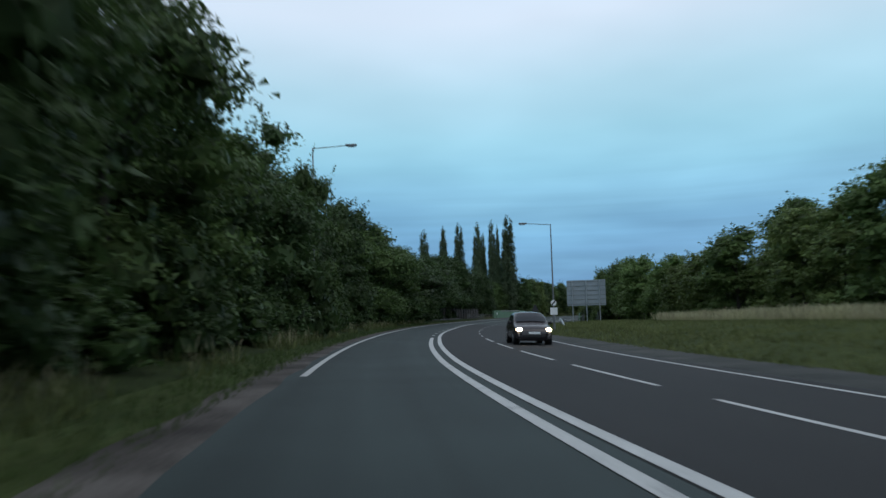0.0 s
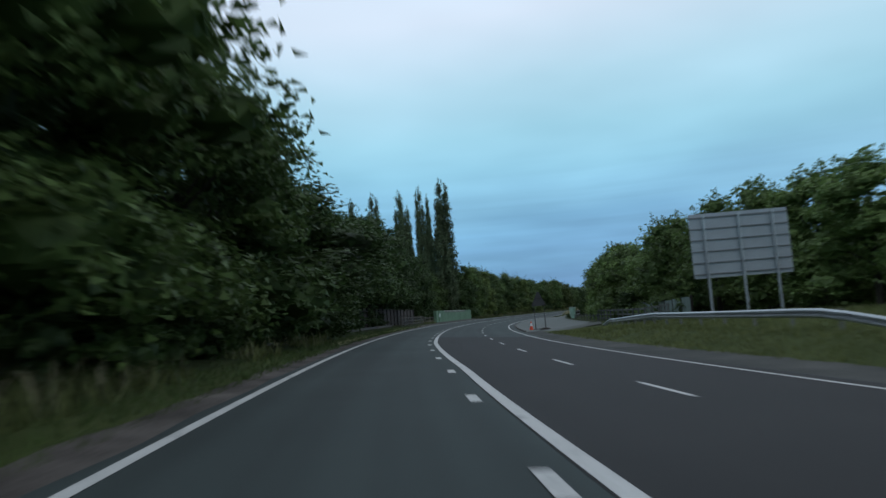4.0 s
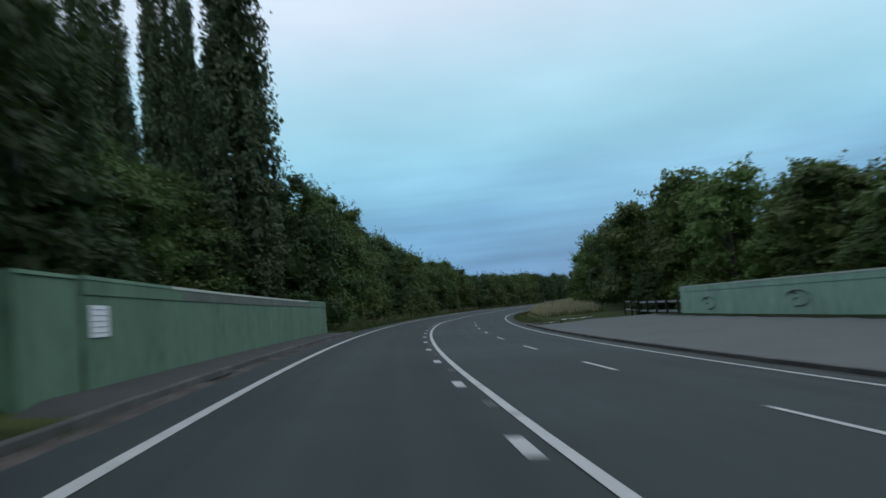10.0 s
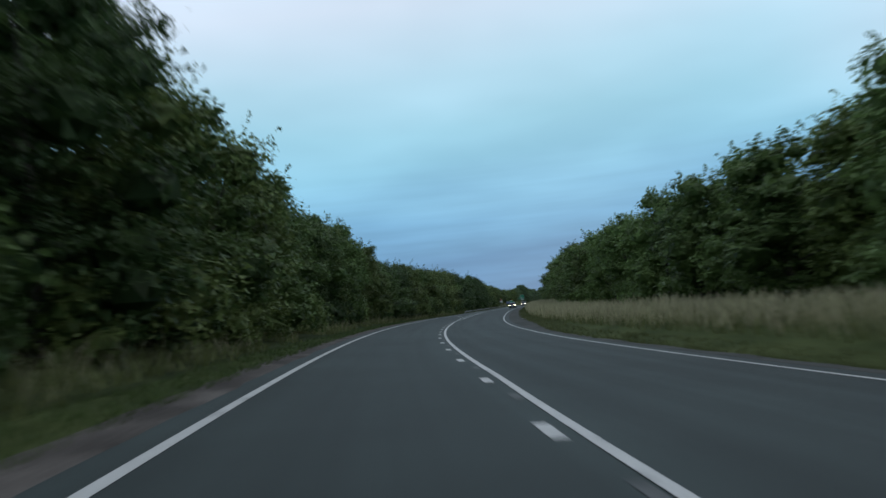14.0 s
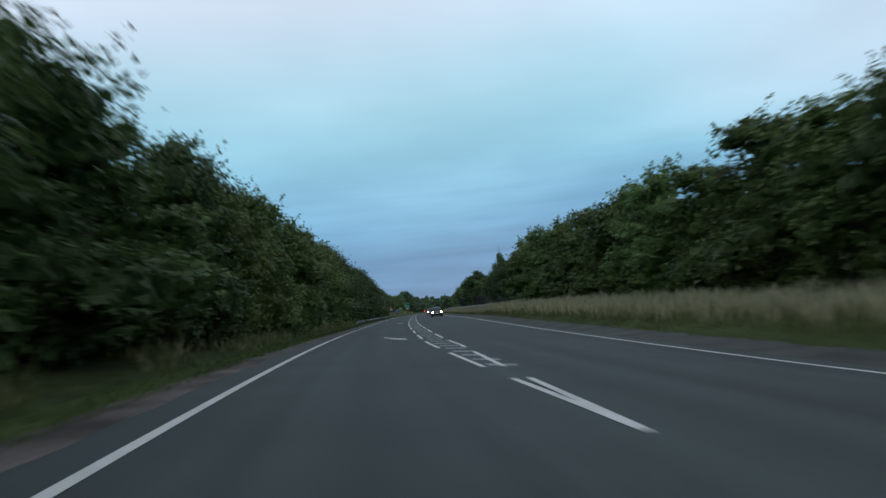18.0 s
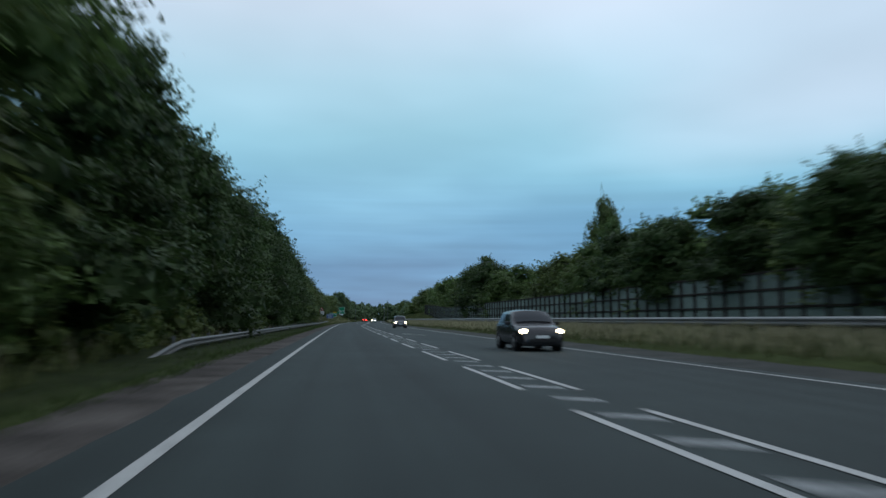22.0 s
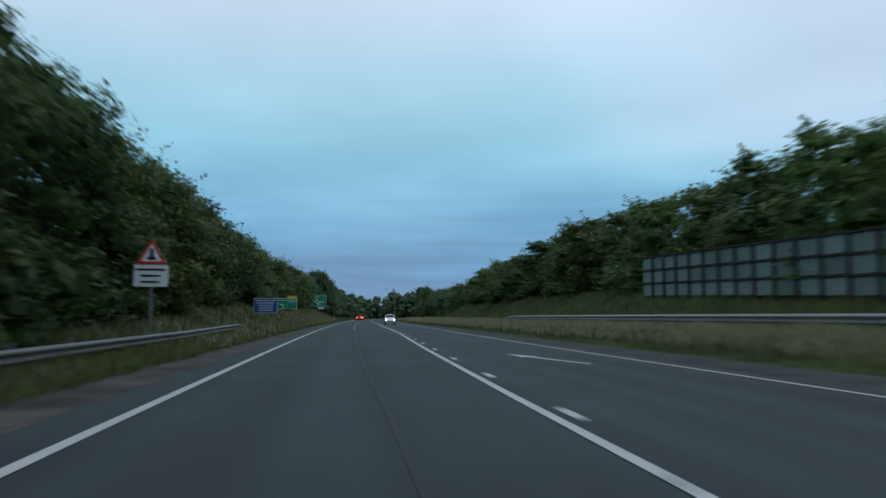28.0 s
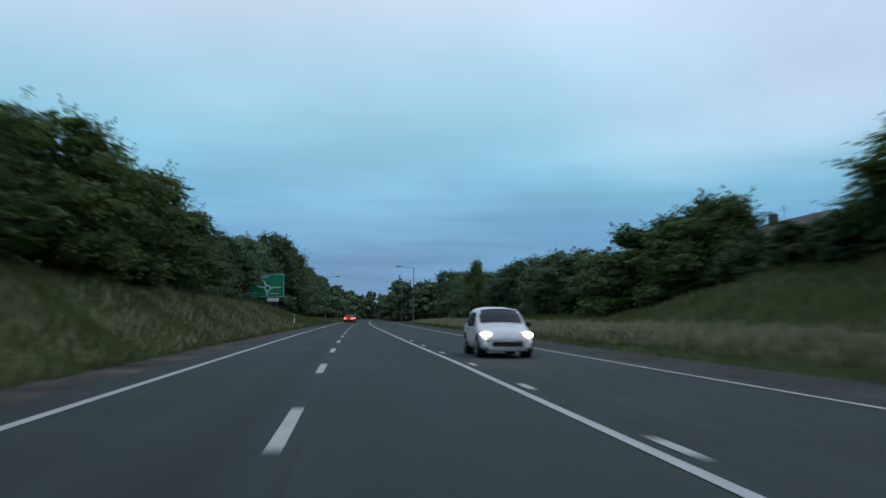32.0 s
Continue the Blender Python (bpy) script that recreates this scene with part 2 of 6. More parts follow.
# ---- materials ----
def material(name, base, rough=0.85, vary=0.3, big=0.6, fine=25.0, bump=0.15, metal=0.0, tint=None, spec=0.3, island=0.0, ob_rand=0.0, emit=None, power=0.0, stretch=None, uv=False):
    m = bpy.data.materials.new(name)
    m.use_nodes = True
    nt = m.node_tree
    N, L = nt.nodes.new, nt.links.new
    bsdf = nt.nodes["Principled BSDF"]
    bsdf.inputs["Roughness"].default_value, bsdf.inputs["Metallic"].default_value = rough, metal
    bsdf.inputs["Specular IOR Level"].default_value = spec
    if emit:
        bsdf.inputs["Emission Color"].default_value, bsdf.inputs["Emission Strength"].default_value = (*emit, 1), power
    co = N("ShaderNodeTexCoord")
    src = co.outputs["UV" if uv else "Object"]
    if stretch:
        mp = N("ShaderNodeMapping")
        mp.inputs["Scale"].default_value = stretch
        L(src, mp.inputs[0])
        src = mp.outputs[0]
    na, nb = N("ShaderNodeTexNoise"), N("ShaderNodeTexNoise")
    for n, sc in ((na, big), (nb, fine)):
        n.inputs["Scale"].default_value, n.inputs["Detail"].default_value = sc, 4.0
        L(src, n.inputs["Vector"])
    mixn = N("ShaderNodeMath")
    mixn.operation = "ADD"
    L(na.outputs[0], mixn.inputs[0])
    L(nb.outputs[0], mixn.inputs[1])
    val = N("ShaderNodeMapRange")
    val.inputs[1].default_value, val.inputs[2].default_value = 0.65, 1.35
    val.inputs[3].default_value, val.inputs[4].default_value = 1 - vary, 1 + vary
    L(mixn.outputs[0], val.inputs[0])
    last = val.outputs[0]
    for amount, node, sock in ((island, "ShaderNodeNewGeometry", "Random Per Island"), (ob_rand, "ShaderNodeObjectInfo", "Random")):
        if amount:
            g = N(node)
            r = N("ShaderNodeMapRange")
            r.inputs[3].default_value, r.inputs[4].default_value = 1 - amount, 1 + amount
            L(g.outputs[sock], r.inputs[0])
            k = N("ShaderNodeMath")
            k.operation = "MULTIPLY"
            L(last, k.inputs[0])
            L(r.outputs[0], k.inputs[1])
            last = k.outputs[0]
    colour = N("ShaderNodeMix")
    colour.data_type = "RGBA"
    colour.inputs[6].default_value = (*base, 1)
    colour.inputs[7].default_value = (*(tint or base), 1)
    L(na.outputs[0], colour.inputs[0])
    mul = N("ShaderNodeVectorMath")
    mul.operation = "SCALE"
    L(colour.outputs[2], mul.inputs[0])
    L(last, mul.inputs["Scale"])
    L(mul.outputs[0], bsdf.inputs["Base Color"])
    if bump:
        b = N("ShaderNodeBump")
        b.inputs["Strength"].default_value, b.inputs["Distance"].default_value = bump, 0.02
        L(nb.outputs[0], b.inputs["Height"])
        L(b.outputs[0], bsdf.inputs["Normal"])
    return m


def leaf_material(name, base, tint, thin=0.35, ob_rand=0.25):
    m = material(name, base, rough=0.52, vary=0.25, big=0.5, fine=3.0, bump=0.0, tint=tint, spec=0.18, island=0.25, ob_rand=ob_rand)
    nt = m.node_tree
    bsdf, out = nt.nodes["Principled BSDF"], nt.nodes["Material Output"]
    tr, mix = nt.nodes.new("ShaderNodeBsdfTranslucent"), nt.nodes.new("ShaderNodeMixShader")
    src = bsdf.inputs["Base Color"].links[0].from_socket
    nt.links.new(src, tr.inputs[0])
    mix.inputs[0].default_value = thin
    nt.links.new(bsdf.outputs[0], mix.inputs[1])
    nt.links.new(tr.outputs[0], mix.inputs[2])
    nt.links.new(mix.outputs[0], out.inputs[0])
    return m


def asphalt_material(name, base, tint, streak):
    """Asphalt with wheel-worn streaks along the lanes; its map runs in metres along and across the road."""
    m = material(name, base, rough=0.82, vary=0.18, big=0.35, fine=45.0, bump=0.35, tint=tint, spec=0.3)
    nt = m.node_tree
    N, L = nt.nodes.new, nt.links.new
    bsdf = nt.nodes["Principled BSDF"]
    uvn, mp, n = N("ShaderNodeTexCoord"), N("ShaderNodeMapping"), N("ShaderNodeTexNoise")
    mp.inputs["Scale"].default_value = (0.012, 1.1, 1.0)
    L(uvn.outputs["UV"], mp.inputs[0])
    L(mp.outputs[0], n.inputs["Vector"])
    n.inputs["Scale"].default_value, n.inputs["Detail"].default_value = 1.0, 3.0
    r = N("ShaderNodeMapRange")
    r.inputs[1].default_value, r.inputs[2].default_value = 0.3, 0.7
    r.inputs[3].default_value, r.inputs[4].default_value = 1 - streak, 1 + streak
    L(n.outputs[0], r.inputs[0])
    # oil-dark patches and fine cracks
    vor = N("ShaderNodeTexNoise")
    vor.inputs["Scale"].default_value, vor.inputs["Detail"].default_value = 0.12, 6.0
    L(uvn.outputs["Object"], vor.inputs["Vector"])
    r2 = N("ShaderNodeMapRange")
    r2.inputs[1].default_value, r2.inputs[2].default_value, r2.inputs[3].default_value, r2.inputs[4].default_value = 0.35, 0.65, 0.88, 1.1
    L(vor.outputs[0], r2.inputs[0])
    k = N("ShaderNodeMath")
    k.operation = "MULTIPLY"
    L(r.outputs[0], k.inputs[0])
    L(r2.outputs[0], k.inputs[1])
    old = bsdf.inputs["Base Color"].links[0].from_socket
    sc = N("ShaderNodeVectorMath")
    sc.operation = "SCALE"
    L(old, sc.inputs[0])
    L(k.outputs[0], sc.inputs["Scale"])
    L(sc.outputs[0], bsdf.inputs["Base Color"])
    return m


ASPHALT = asphalt_material("worn_grey_asphalt", (0.0212, 0.0306, 0.0294), (0.0272, 0.0380, 0.0364), 0.28)
ASPHALT_NEW = asphalt_material("dark_new_asphalt", (0.0110, 0.0104, 0.0101), (0.0140, 0.0133, 0.0128), 0.12)
TAR = material("tar_joint", (0.0125, 0.0135, 0.0135), rough=0.7, vary=0.3)


def paint_material(name, base, tint, worn_from, worn_to):
    """Road paint that has chipped and worn through to the stone in places."""
    m = material(name, base, rough=0.75, vary=0.2, big=1.3, fine=18.0, bump=0.2, tint=tint, spec=0.2)
    nt = m.node_tree
    N, L = nt.nodes.new, nt.links.new
    bsdf = nt.nodes["Principled BSDF"]
    co, n = N("ShaderNodeTexCoord"), N("ShaderNodeTexNoise")
    n.inputs["Scale"].default_value, n.inputs["Detail"].default_value, n.inputs["Roughness"].default_value = 2.2, 9.0, 0.72
    L(co.outputs["Object"], n.inputs["Vector"])
    r = N("ShaderNodeMapRange")
    r.inputs[1].default_value, r.inputs[2].default_value = worn_from, worn_to
    L(n.outputs[0], r.inputs[0])
    mix = N("ShaderNodeMix")
    mix.data_type = "RGBA"
    L(r.outputs[0], mix.inputs[0])
    L(bsdf.inputs["Base Color"].links[0].from_socket, mix.inputs[6])
    mix.inputs[7].default_value = (0.06, 0.068, 0.068, 1)
    L(mix.outputs[2], bsdf.inputs["Base Color"])
    return m


PAINT = paint_material("road_paint", (0.47, 0.475, 0.46), (0.37, 0.38, 0.37), 0.55, 0.74)
PAINT_CHIPPED = paint_material("chipped_road_paint", (0.44, 0.445, 0.43), (0.33, 0.34, 0.33), 0.50, 0.60)
PAINT_WORN = paint_material("worn_road_paint", (0.36, 0.38, 0.38), (0.27, 0.29, 0.29), 0.42, 0.70)
PAINT_FAINT = material("faint_road_paint", (0.085, 0.09, 0.09), rough=0.85, vary=0.5, big=2.0, fine=12.0, tint=(0.06, 0.065, 0.065))
LAND = material("rough_grass_ground", (0.036, 0.055, 0.016), rough=0.95, vary=0.45, big=0.35, fine=6.0, bump=0.6, spec=0.06, tint=(0.048, 0.056, 0.022))
# soil and litter tone, lowered further for shade under the trees
LITTER_SHADED = material("shade_dark_leaf_litter", (0.017, 0.029, 0.008), rough=0.95, vary=0.5, big=0.9, fine=9.0, bump=0.7, spec=0.08, tint=(0.029, 0.034, 0.013))
GRIT = material("roadside_grit", (0.034, 0.030, 0.027), rough=0.95, vary=0.6, big=0.7, fine=14.0, bump=0.6, tint=(0.104, 0.094, 0.086), spec=0.1)
GRIT_PALE = material("edge_gravel", (0.040, 0.046, 0.044), rough=0.95, vary=0.35, big=0.6, fine=16.0, bump=0.6, tint=(0.066, 0.065, 0.059), spec=0.1)
PAVING = material("pale_worn_tarmac", (0.102, 0.115, 0.108), rough=0.9, vary=0.22, big=0.4, fine=30.0, bump=0.3, tint=(0.082, 0.092, 0.088))
FOOTWAY = material("dark_worn_tarmac", (0.055, 0.058, 0.054), rough=0.9, vary=0.3, big=0.6, fine=30.0, bump=0.3, tint=(0.040, 0.041, 0.038))
KERB = material("kerb_concrete", (0.10, 0.10, 0.097), rough=0.9, vary=0.35, big=1.2, fine=20.0, bump=0.4, ob_rand=0.25, tint=(0.065, 0.063, 0.058))
BARK = material("bark", (0.06, 0.05, 0.04), rough=0.95, vary=0.5, big=2.0, fine=14.0, bump=0.8, tint=(0.04, 0.036, 0.028))
LEAF = leaf_material("wood_leaves", (0.074, 0.122, 0.037), (0.128, 0.186, 0.057))
LEAF_HEDGE = leaf_material("hedge_leaves", (0.052, 0.090, 0.028), (0.092, 0.138, 0.041))
LEAF_OLIVE = leaf_material("olive_leaves", (0.070, 0.104, 0.031), (0.120, 0.156, 0.047))
# dark leaves whose colour also carries the shade under the canopy
LEAF_DARK_SHADED = leaf_material("shade_dark_leaves", (0.031, 0.058, 0.019), (0.054, 0.086, 0.027))
# distance haze mixed into the leaf colour of the far trees
LEAF_HAZED = leaf_material("hazed_leaves", (0.076, 0.122, 0.056), (0.125, 0.178, 0.085))
# near-verge grass, its green darkened for the overhanging trees' shade
LEAF_VERGE_SHADED = leaf_material("shaded_verge_blades", (0.040, 0.066, 0.022), (0.070, 0.100, 0.032))
LEAF_POPLAR = leaf_material("poplar_leaves", (0.072, 0.102, 0.050), (0.112, 0.145, 0.075))
GRASS = leaf_material("verge_grass", (0.074, 0.096, 0.031), (0.122, 0.132, 0.054), thin=0.3)
GRASS_TALL = leaf_material("tall_dry_grass", (0.40, 0.36, 0.245), (0.25, 0.25, 0.13), thin=0.3)
STEEL = material("galvanised_steel", (0.42, 0.45, 0.47), rough=0.45, vary=0.25, big=1.5, fine=20.0, bump=0.1, metal=0.7, tint=(0.33, 0.36, 0.38))
BEAM = material("barrier_steel", (0.17, 0.175, 0.172), rough=0.55, vary=0.35, big=1.5, fine=20.0, bump=0.1, metal=0.3, tint=(0.085, 0.083, 0.08))
BEAM_PALE = material("pale_barrier_steel", (0.27, 0.28, 0.28), rough=0.5, vary=0.3, big=1.5, fine=20.0, bump=0.1, metal=0.4, tint=(0.2, 0.205, 0.2))
STEEL_DULL = material("weathered_steel", (0.20, 0.21, 0.22), rough=0.6, vary=0.3, big=2.0, fine=20.0, metal=0.4, tint=(0.14, 0.145, 0.15))
SIGN_DARK = material("dark_sign_back", (0.045, 0.047, 0.05), rough=0.7, vary=0.3, big=2.0, tint=(0.03, 0.031, 0.033))
SIGN_BACK = material("grey_sign_back", (0.30, 0.33, 0.35), rough=0.55, vary=0.15, big=0.8, metal=0.3, tint=(0.26, 0.29, 0.31))
WHITE = material("white_sheeting", (0.72, 0.74, 0.75), rough=0.5, vary=0.08, bump=0.0)
LETTERING = material("dull_reflective_lettering", (0.42, 0.46, 0.50), rough=0.5, vary=0.12, bump=0.0)
RED = material("red_sheeting", (0.55, 0.03, 0.03), rough=0.5, vary=0.1, bump=0.0)
BLUE = material("blue_sheeting", (0.030, 0.080, 0.235), rough=0.5, vary=0.1, bump=0.0)
GREEN = material("green_sheeting", (0.012, 0.22, 0.11), rough=0.5, vary=0.1, bump=0.0)
YELLOW = material("yellow_sheeting", (0.72, 0.42, 0.02), rough=0.5, vary=0.1, bump=0.0)
BLACK = material("black_sheeting", (0.02, 0.02, 0.022), rough=0.5, vary=0.1, bump=0.0)
MINT = material("faded_green_wall_paint", (0.28, 0.43, 0.345), rough=0.85, vary=0.3, big=1.4, fine=7.0, bump=0.15, tint=(0.20, 0.34, 0.265), stretch=(1.0, 1.0, 0.22))
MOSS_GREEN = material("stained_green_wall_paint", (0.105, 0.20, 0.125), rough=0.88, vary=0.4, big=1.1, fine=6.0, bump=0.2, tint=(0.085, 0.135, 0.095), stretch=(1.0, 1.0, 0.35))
CONCRETE = material("bare_concrete_band", (0.13, 0.14, 0.12), rough=0.9, vary=0.4, big=0.8, fine=10.0, bump=0.3, tint=(0.085, 0.11, 0.09))
COPING = material("coping_concrete", (0.40, 0.43, 0.40), rough=0.9, vary=0.3, big=1.0, fine=14.0, bump=0.3, tint=(0.2, 0.24, 0.2))
TIMBER = material("weathered_timber", (0.085, 0.077, 0.066), rough=0.9, vary=0.4, big=1.5, fine=16.0, bump=0.4, ob_rand=0.25, tint=(0.055, 0.049, 0.041))
TIMBER_GREY = material("silvered_timber", (0.062, 0.056, 0.054), rough=0.9, vary=0.35, big=1.2, fine=16.0, bump=0.4, ob_rand=0.2, tint=(0.042, 0.037, 0.036))
# dark timber, taken near black for the fence in the trees' shade
TIMBER_DARK = material("shade_dark_timber", (0.018, 0.015, 0.0135), rough=0.9, vary=0.4, big=1.5, fine=16.0, bump=0.4, ob_rand=0.3, tint=(0.028, 0.023, 0.020))
PANEL = material("noise_panel", (0.15, 0.205, 0.185), rough=0.85, vary=0.3, big=0.9, fine=12.0, bump=0.3, ob_rand=0.22, tint=(0.10, 0.135, 0.125))
RUBBER = material("tyre_rubber", (0.018, 0.018, 0.019), rough=0.85, vary=0.2)
GLASS = material("dark_car_glass", (0.02, 0.025, 0.03), rough=0.12, vary=0.05, bump=0.0, spec=0.28)
ALLOY = material("alloy_rim", (0.35, 0.36, 0.37), rough=0.35, vary=0.1, bump=0.0, metal=0.9)
TRIM = material("black_car_trim", (0.02, 0.02, 0.021), rough=0.55, vary=0.1, bump=0.0)
HEADLIGHT = material("lit_headlight", (0.9, 0.85, 0.7), rough=0.2, vary=0.0, bump=0.0, emit=(1.0, 0.80, 0.50), power=14.0)
TAILLIGHT = material("lit_tail_light", (0.5, 0.01, 0.01), rough=0.2, vary=0.0, bump=0.0, emit=(1.0, 0.05, 0.03), power=14.0)
CONE_RED = material("cone_orange", (0.62, 0.07, 0.03), rough=0.6, vary=0.15, bump=0.0)
LAMP_GLASS = material("lamp_bowl", (0.35, 0.37, 0.38), rough=0.3, vary=0.05, bump=0.0)


# ---- mesh helpers ----
def mesh_of(name, verts, faces, mat, uvs=None, smooth_faces=False):
    me = bpy.data.meshes.new(name)
    me.from_pydata([tuple(v) for v in np.asarray(verts, float).tolist()], [], [tuple(int(i) for i in f) for f in faces])
    me.materials.append(mat)
    if uvs is not None:
        lay = me.uv_layers.new(name="along")
        idx = np.zeros(len(me.loops), dtype=np.int32)
        me.loops.foreach_get("vertex_index", idx)
        lay.data.foreach_set("uv", np.asarray(uvs, np.float32)[idx].ravel())
    if smooth_faces:
        me.polygons.foreach_set("use_smooth", np.ones(len(me.polygons), dtype=bool))
    me.update()
    return me


def part(name, bm, mat, parent=None, label=""):
    """Links a bmesh as one mesh object under a thing."""
    me = bpy.data.meshes.new(name)
    bm.to_mesh(me)
    bm.free()
    me.materials.append(mat)
    ob = new(name, me)
    ob.parent = parent
    if label:
        ob["label"] = label
    return ob


def piece(name, me, parent=None, m=None):
    ob = new(name, me)
    ob.parent = parent
    if m is not None:
        ob.matrix_basis = m
    return ob


def box(bm, size, m=None, bevel=0.0):
    m = m or Matrix()
    geom = bmesh.ops.create_cube(bm, size=1.0, matrix=m @ Matrix.Diagonal((*size, 1)))
    if bevel:
        edges = list({e for v in geom["verts"] for e in v.link_edges})
        bmesh.ops.bevel(bm, geom=edges, offset=bevel, segments=2, affect="EDGES", profile=0.5)
    return bm


def rod(bm, a, b, r0, r1=None, sides=10):
    """A tapered round bar from a to b."""
    a, b = Vector(a), Vector(b)
    d = b - a
    turn = d.to_track_quat("Z", "Y").to_matrix().to_4x4()
    bmesh.ops.create_cone(bm, cap_ends=True, segments=sides, radius1=r0, radius2=r0 if r1 is None else r1, depth=d.length, matrix=Matrix.Translation((a + b) / 2) @ turn)
    return bm


def ribbon(name, s_list, u_list, z_off, mat, parent=None, height=None, uv=True):
    """A strip that follows the road: rows along s, columns across; u_list gives a function of s for each column."""
    s_arr = np.asarray(s_list, float)
    cols = [np.broadcast_to(f(s_arr) if callable(f) else f, s_arr.shape) for f in u_list]
    hz = height or base_z
    pts, uvs = [], []
    for u in cols:
        pts.append(at(s_arr, u, hz(s_arr, u) + z_off))
        uvs.append(np.stack([s_arr, u], -1))
    n, w = len(s_arr), len(cols)
    V, U = np.stack(pts, 1).reshape(-1, 3), np.stack(uvs, 1).reshape(-1, 2)
    faces = [(i * w + j, i * w + j + 1, (i + 1) * w + j + 1, (i + 1) * w + j) for i in range(n - 1) for j in range(w - 1)]
    return piece(name, mesh_of(name, V, faces, mat, U, True), parent)


def sweep(name, s_list, section, mat, parent=None, u0=0.0, ground=land_z, closed=True, lift=None):
    """A constant cross-section (across, up) swept along the road at u0."""
    s_arr = np.asarray(s_list, float)
    uu = np.broadcast_to(u0(s_arr) if callable(u0) else u0, s_arr.shape)
    gz = ground(s_arr, uu) + (0 if lift is None else lift(s_arr))
    k = len(section)
    V = np.stack([at(s_arr, uu + a, gz + b) for a, b in section], 1).reshape(-1, 3)
    n = len(s_arr)
    m = k if closed else k - 1
    faces = [(i * k + j, i * k + (j + 1) % k, (i + 1) * k + (j + 1) % k, (i + 1) * k + j) for i in range(n - 1) for j in range(m)]
    if closed:
        faces += [tuple(range(k))[::-1], tuple((n - 1) * k + j for j in range(k))]
    return piece(name, mesh_of(name, V, faces, mat), parent)

# ---- road, markings, land ----
S_ROAD = np.arange(-58.0, 1060.0, 2.0)
road = ribbon("road", S_ROAD, [left_asphalt, 0.0, 0.8, 2.0, 3.6, 5.5, lambda s: far_edge(s) - 2, lambda s: far_edge(s) + np.interp(s, [228, 238, 290, 315], [1.05, 0.75, 0.75, 1.05])], 0.0, ASPHALT)
tagged(road, "worn grey asphalt carriageway with white lane markings", "road", kind="structure")
dark = ribbon("new_surface", np.arange(-58.0, 112.1, 1.9), [lambda s: mid(s) - 0.12, lambda s: mid(s) + 2.4, lambda s: far_edge(s) - 1.0, lambda s: far_edge(s) + 0.55], 0.004, ASPHALT_NEW, road)
tagged(dark, "newer dark asphalt on the oncoming lanes")
ribbon("tar_band", [588.2, 588.9], [-0.6, 3.0, 6.0, lambda s: far_edge(s) + 0.5], 0.004, TAR, road)
ribbon("tar_band", [591.0, 591.25], [-0.6, 3.0, 6.0, lambda s: far_edge(s) + 0.5], 0.004, TAR, road)


def stripe(name, a, b, u, width, mat=PAINT, lift=0.009, step=2.0):
    n = max(2, int((b - a) / step) + 1)
    f = u if callable(u) else (lambda s, c=u: np.full_like(np.asarray(s, float), c))
    return ribbon(name, np.linspace(a, b, n), [lambda s: f(s) - width / 2, lambda s: f(s) + width / 2], lift, mat, road)


stripe("edge_line", 15.5, 1000, 0.0, 0.155)
stripe("edge_line", -58, 1000, far_edge, 0.13)
stripe("centre_line", -58, 111.0, mid, 0.19)
stripe("centre_line", 111.0, 118.0, mid, 0.135)
stripe("centre_line", 118.0, 150.0, mid, 0.135, PAINT_CHIPPED)
stripe("centre_line", 150.0, 332.5, mid, 0.135)
for i in range(36):  # old dashes burnt off and left as pale smears
    c = 112.6 + 6 * i
    if c < 326:
        stripe("worn_dash", c - 0.4, c + 0.4, lambda s: mid(s) - 0.17, 0.13, PAINT_FAINT, 0.006)
stripe("centre_line", -58, 44.0, lambda s: mid(s) - 0.42, 0.19)
stripe("centre_line", 571.0, 1000, mid, 0.145)
for i in range(48):  # short dashes beside the unbroken line
    c = 49.4 + 6 * i
    if c < 328:
        stripe("dash", c - 0.5, c + 0.5, lambda s: mid(s) - np.interp(s, [60, 100], [0.45, 0.31]), 0.17)
for i in range(40):
    c = 577.5 + 6 * i
    stripe("dash", c - 0.5, c + 0.5, lambda s: mid(s) + 0.30, 0.15)
for i in range(7):  # long marks in the oncoming lanes
    e = 43.6 - 8.3 * i
    stripe("dash", e - 6, e, lambda s: np.interp(s, [0, 60, 150, 250], [6.25, 6.7, 6.85, 6.9]), 0.12)
for i in range(30):
    e = 51.0 + 8.13 * i if i < 7 else 107.9 + 8.7 * (i - 7)
    if e < 240:
        stripe("dash", e - 2.6, e, lambda s: np.interp(s, [0, 60, 150, 250], [6.25, 6.7, 6.85, 6.9]), 0.11)
for i in range(25):  # hatched strip between the directions
    e = 343.3 + 9 * i
    if e > 572:
        break
    stripe("hatch_border", e - 6, e, mid, 0.13)
    stripe("hatch_border", e - 6.1, e, lambda s: mid(s) + 0.95 * np.clip((s - 337) / 20, 0, 1), 0.13)
for i in range(112):
    c = 346.7 + 2.0 * i
    w = 0.95
    a0, b0 = float(mid(c)) + 0.17, float(mid(c)) + w - 0.17
    V = [at(s, u, base_z(s, u) + 0.009) for s, u in ((c + 0.02, a0), (c + 0.42, a0), (c + 0.02, b0), (c - 0.38, b0))]
    piece("hatch_bar", mesh_of("hatch_bar", V, [(0, 1, 2, 3)], PAINT_WORN), road)
for i in range(24):  # lane line once there are two lanes
    e = 634.6 + 9 * i
    stripe("dash", e - 3, e, lambda s: np.interp(s, [640, 665], [3.0, 2.89]), 0.16, PAINT_FAINT if i == 0 else PAINT)

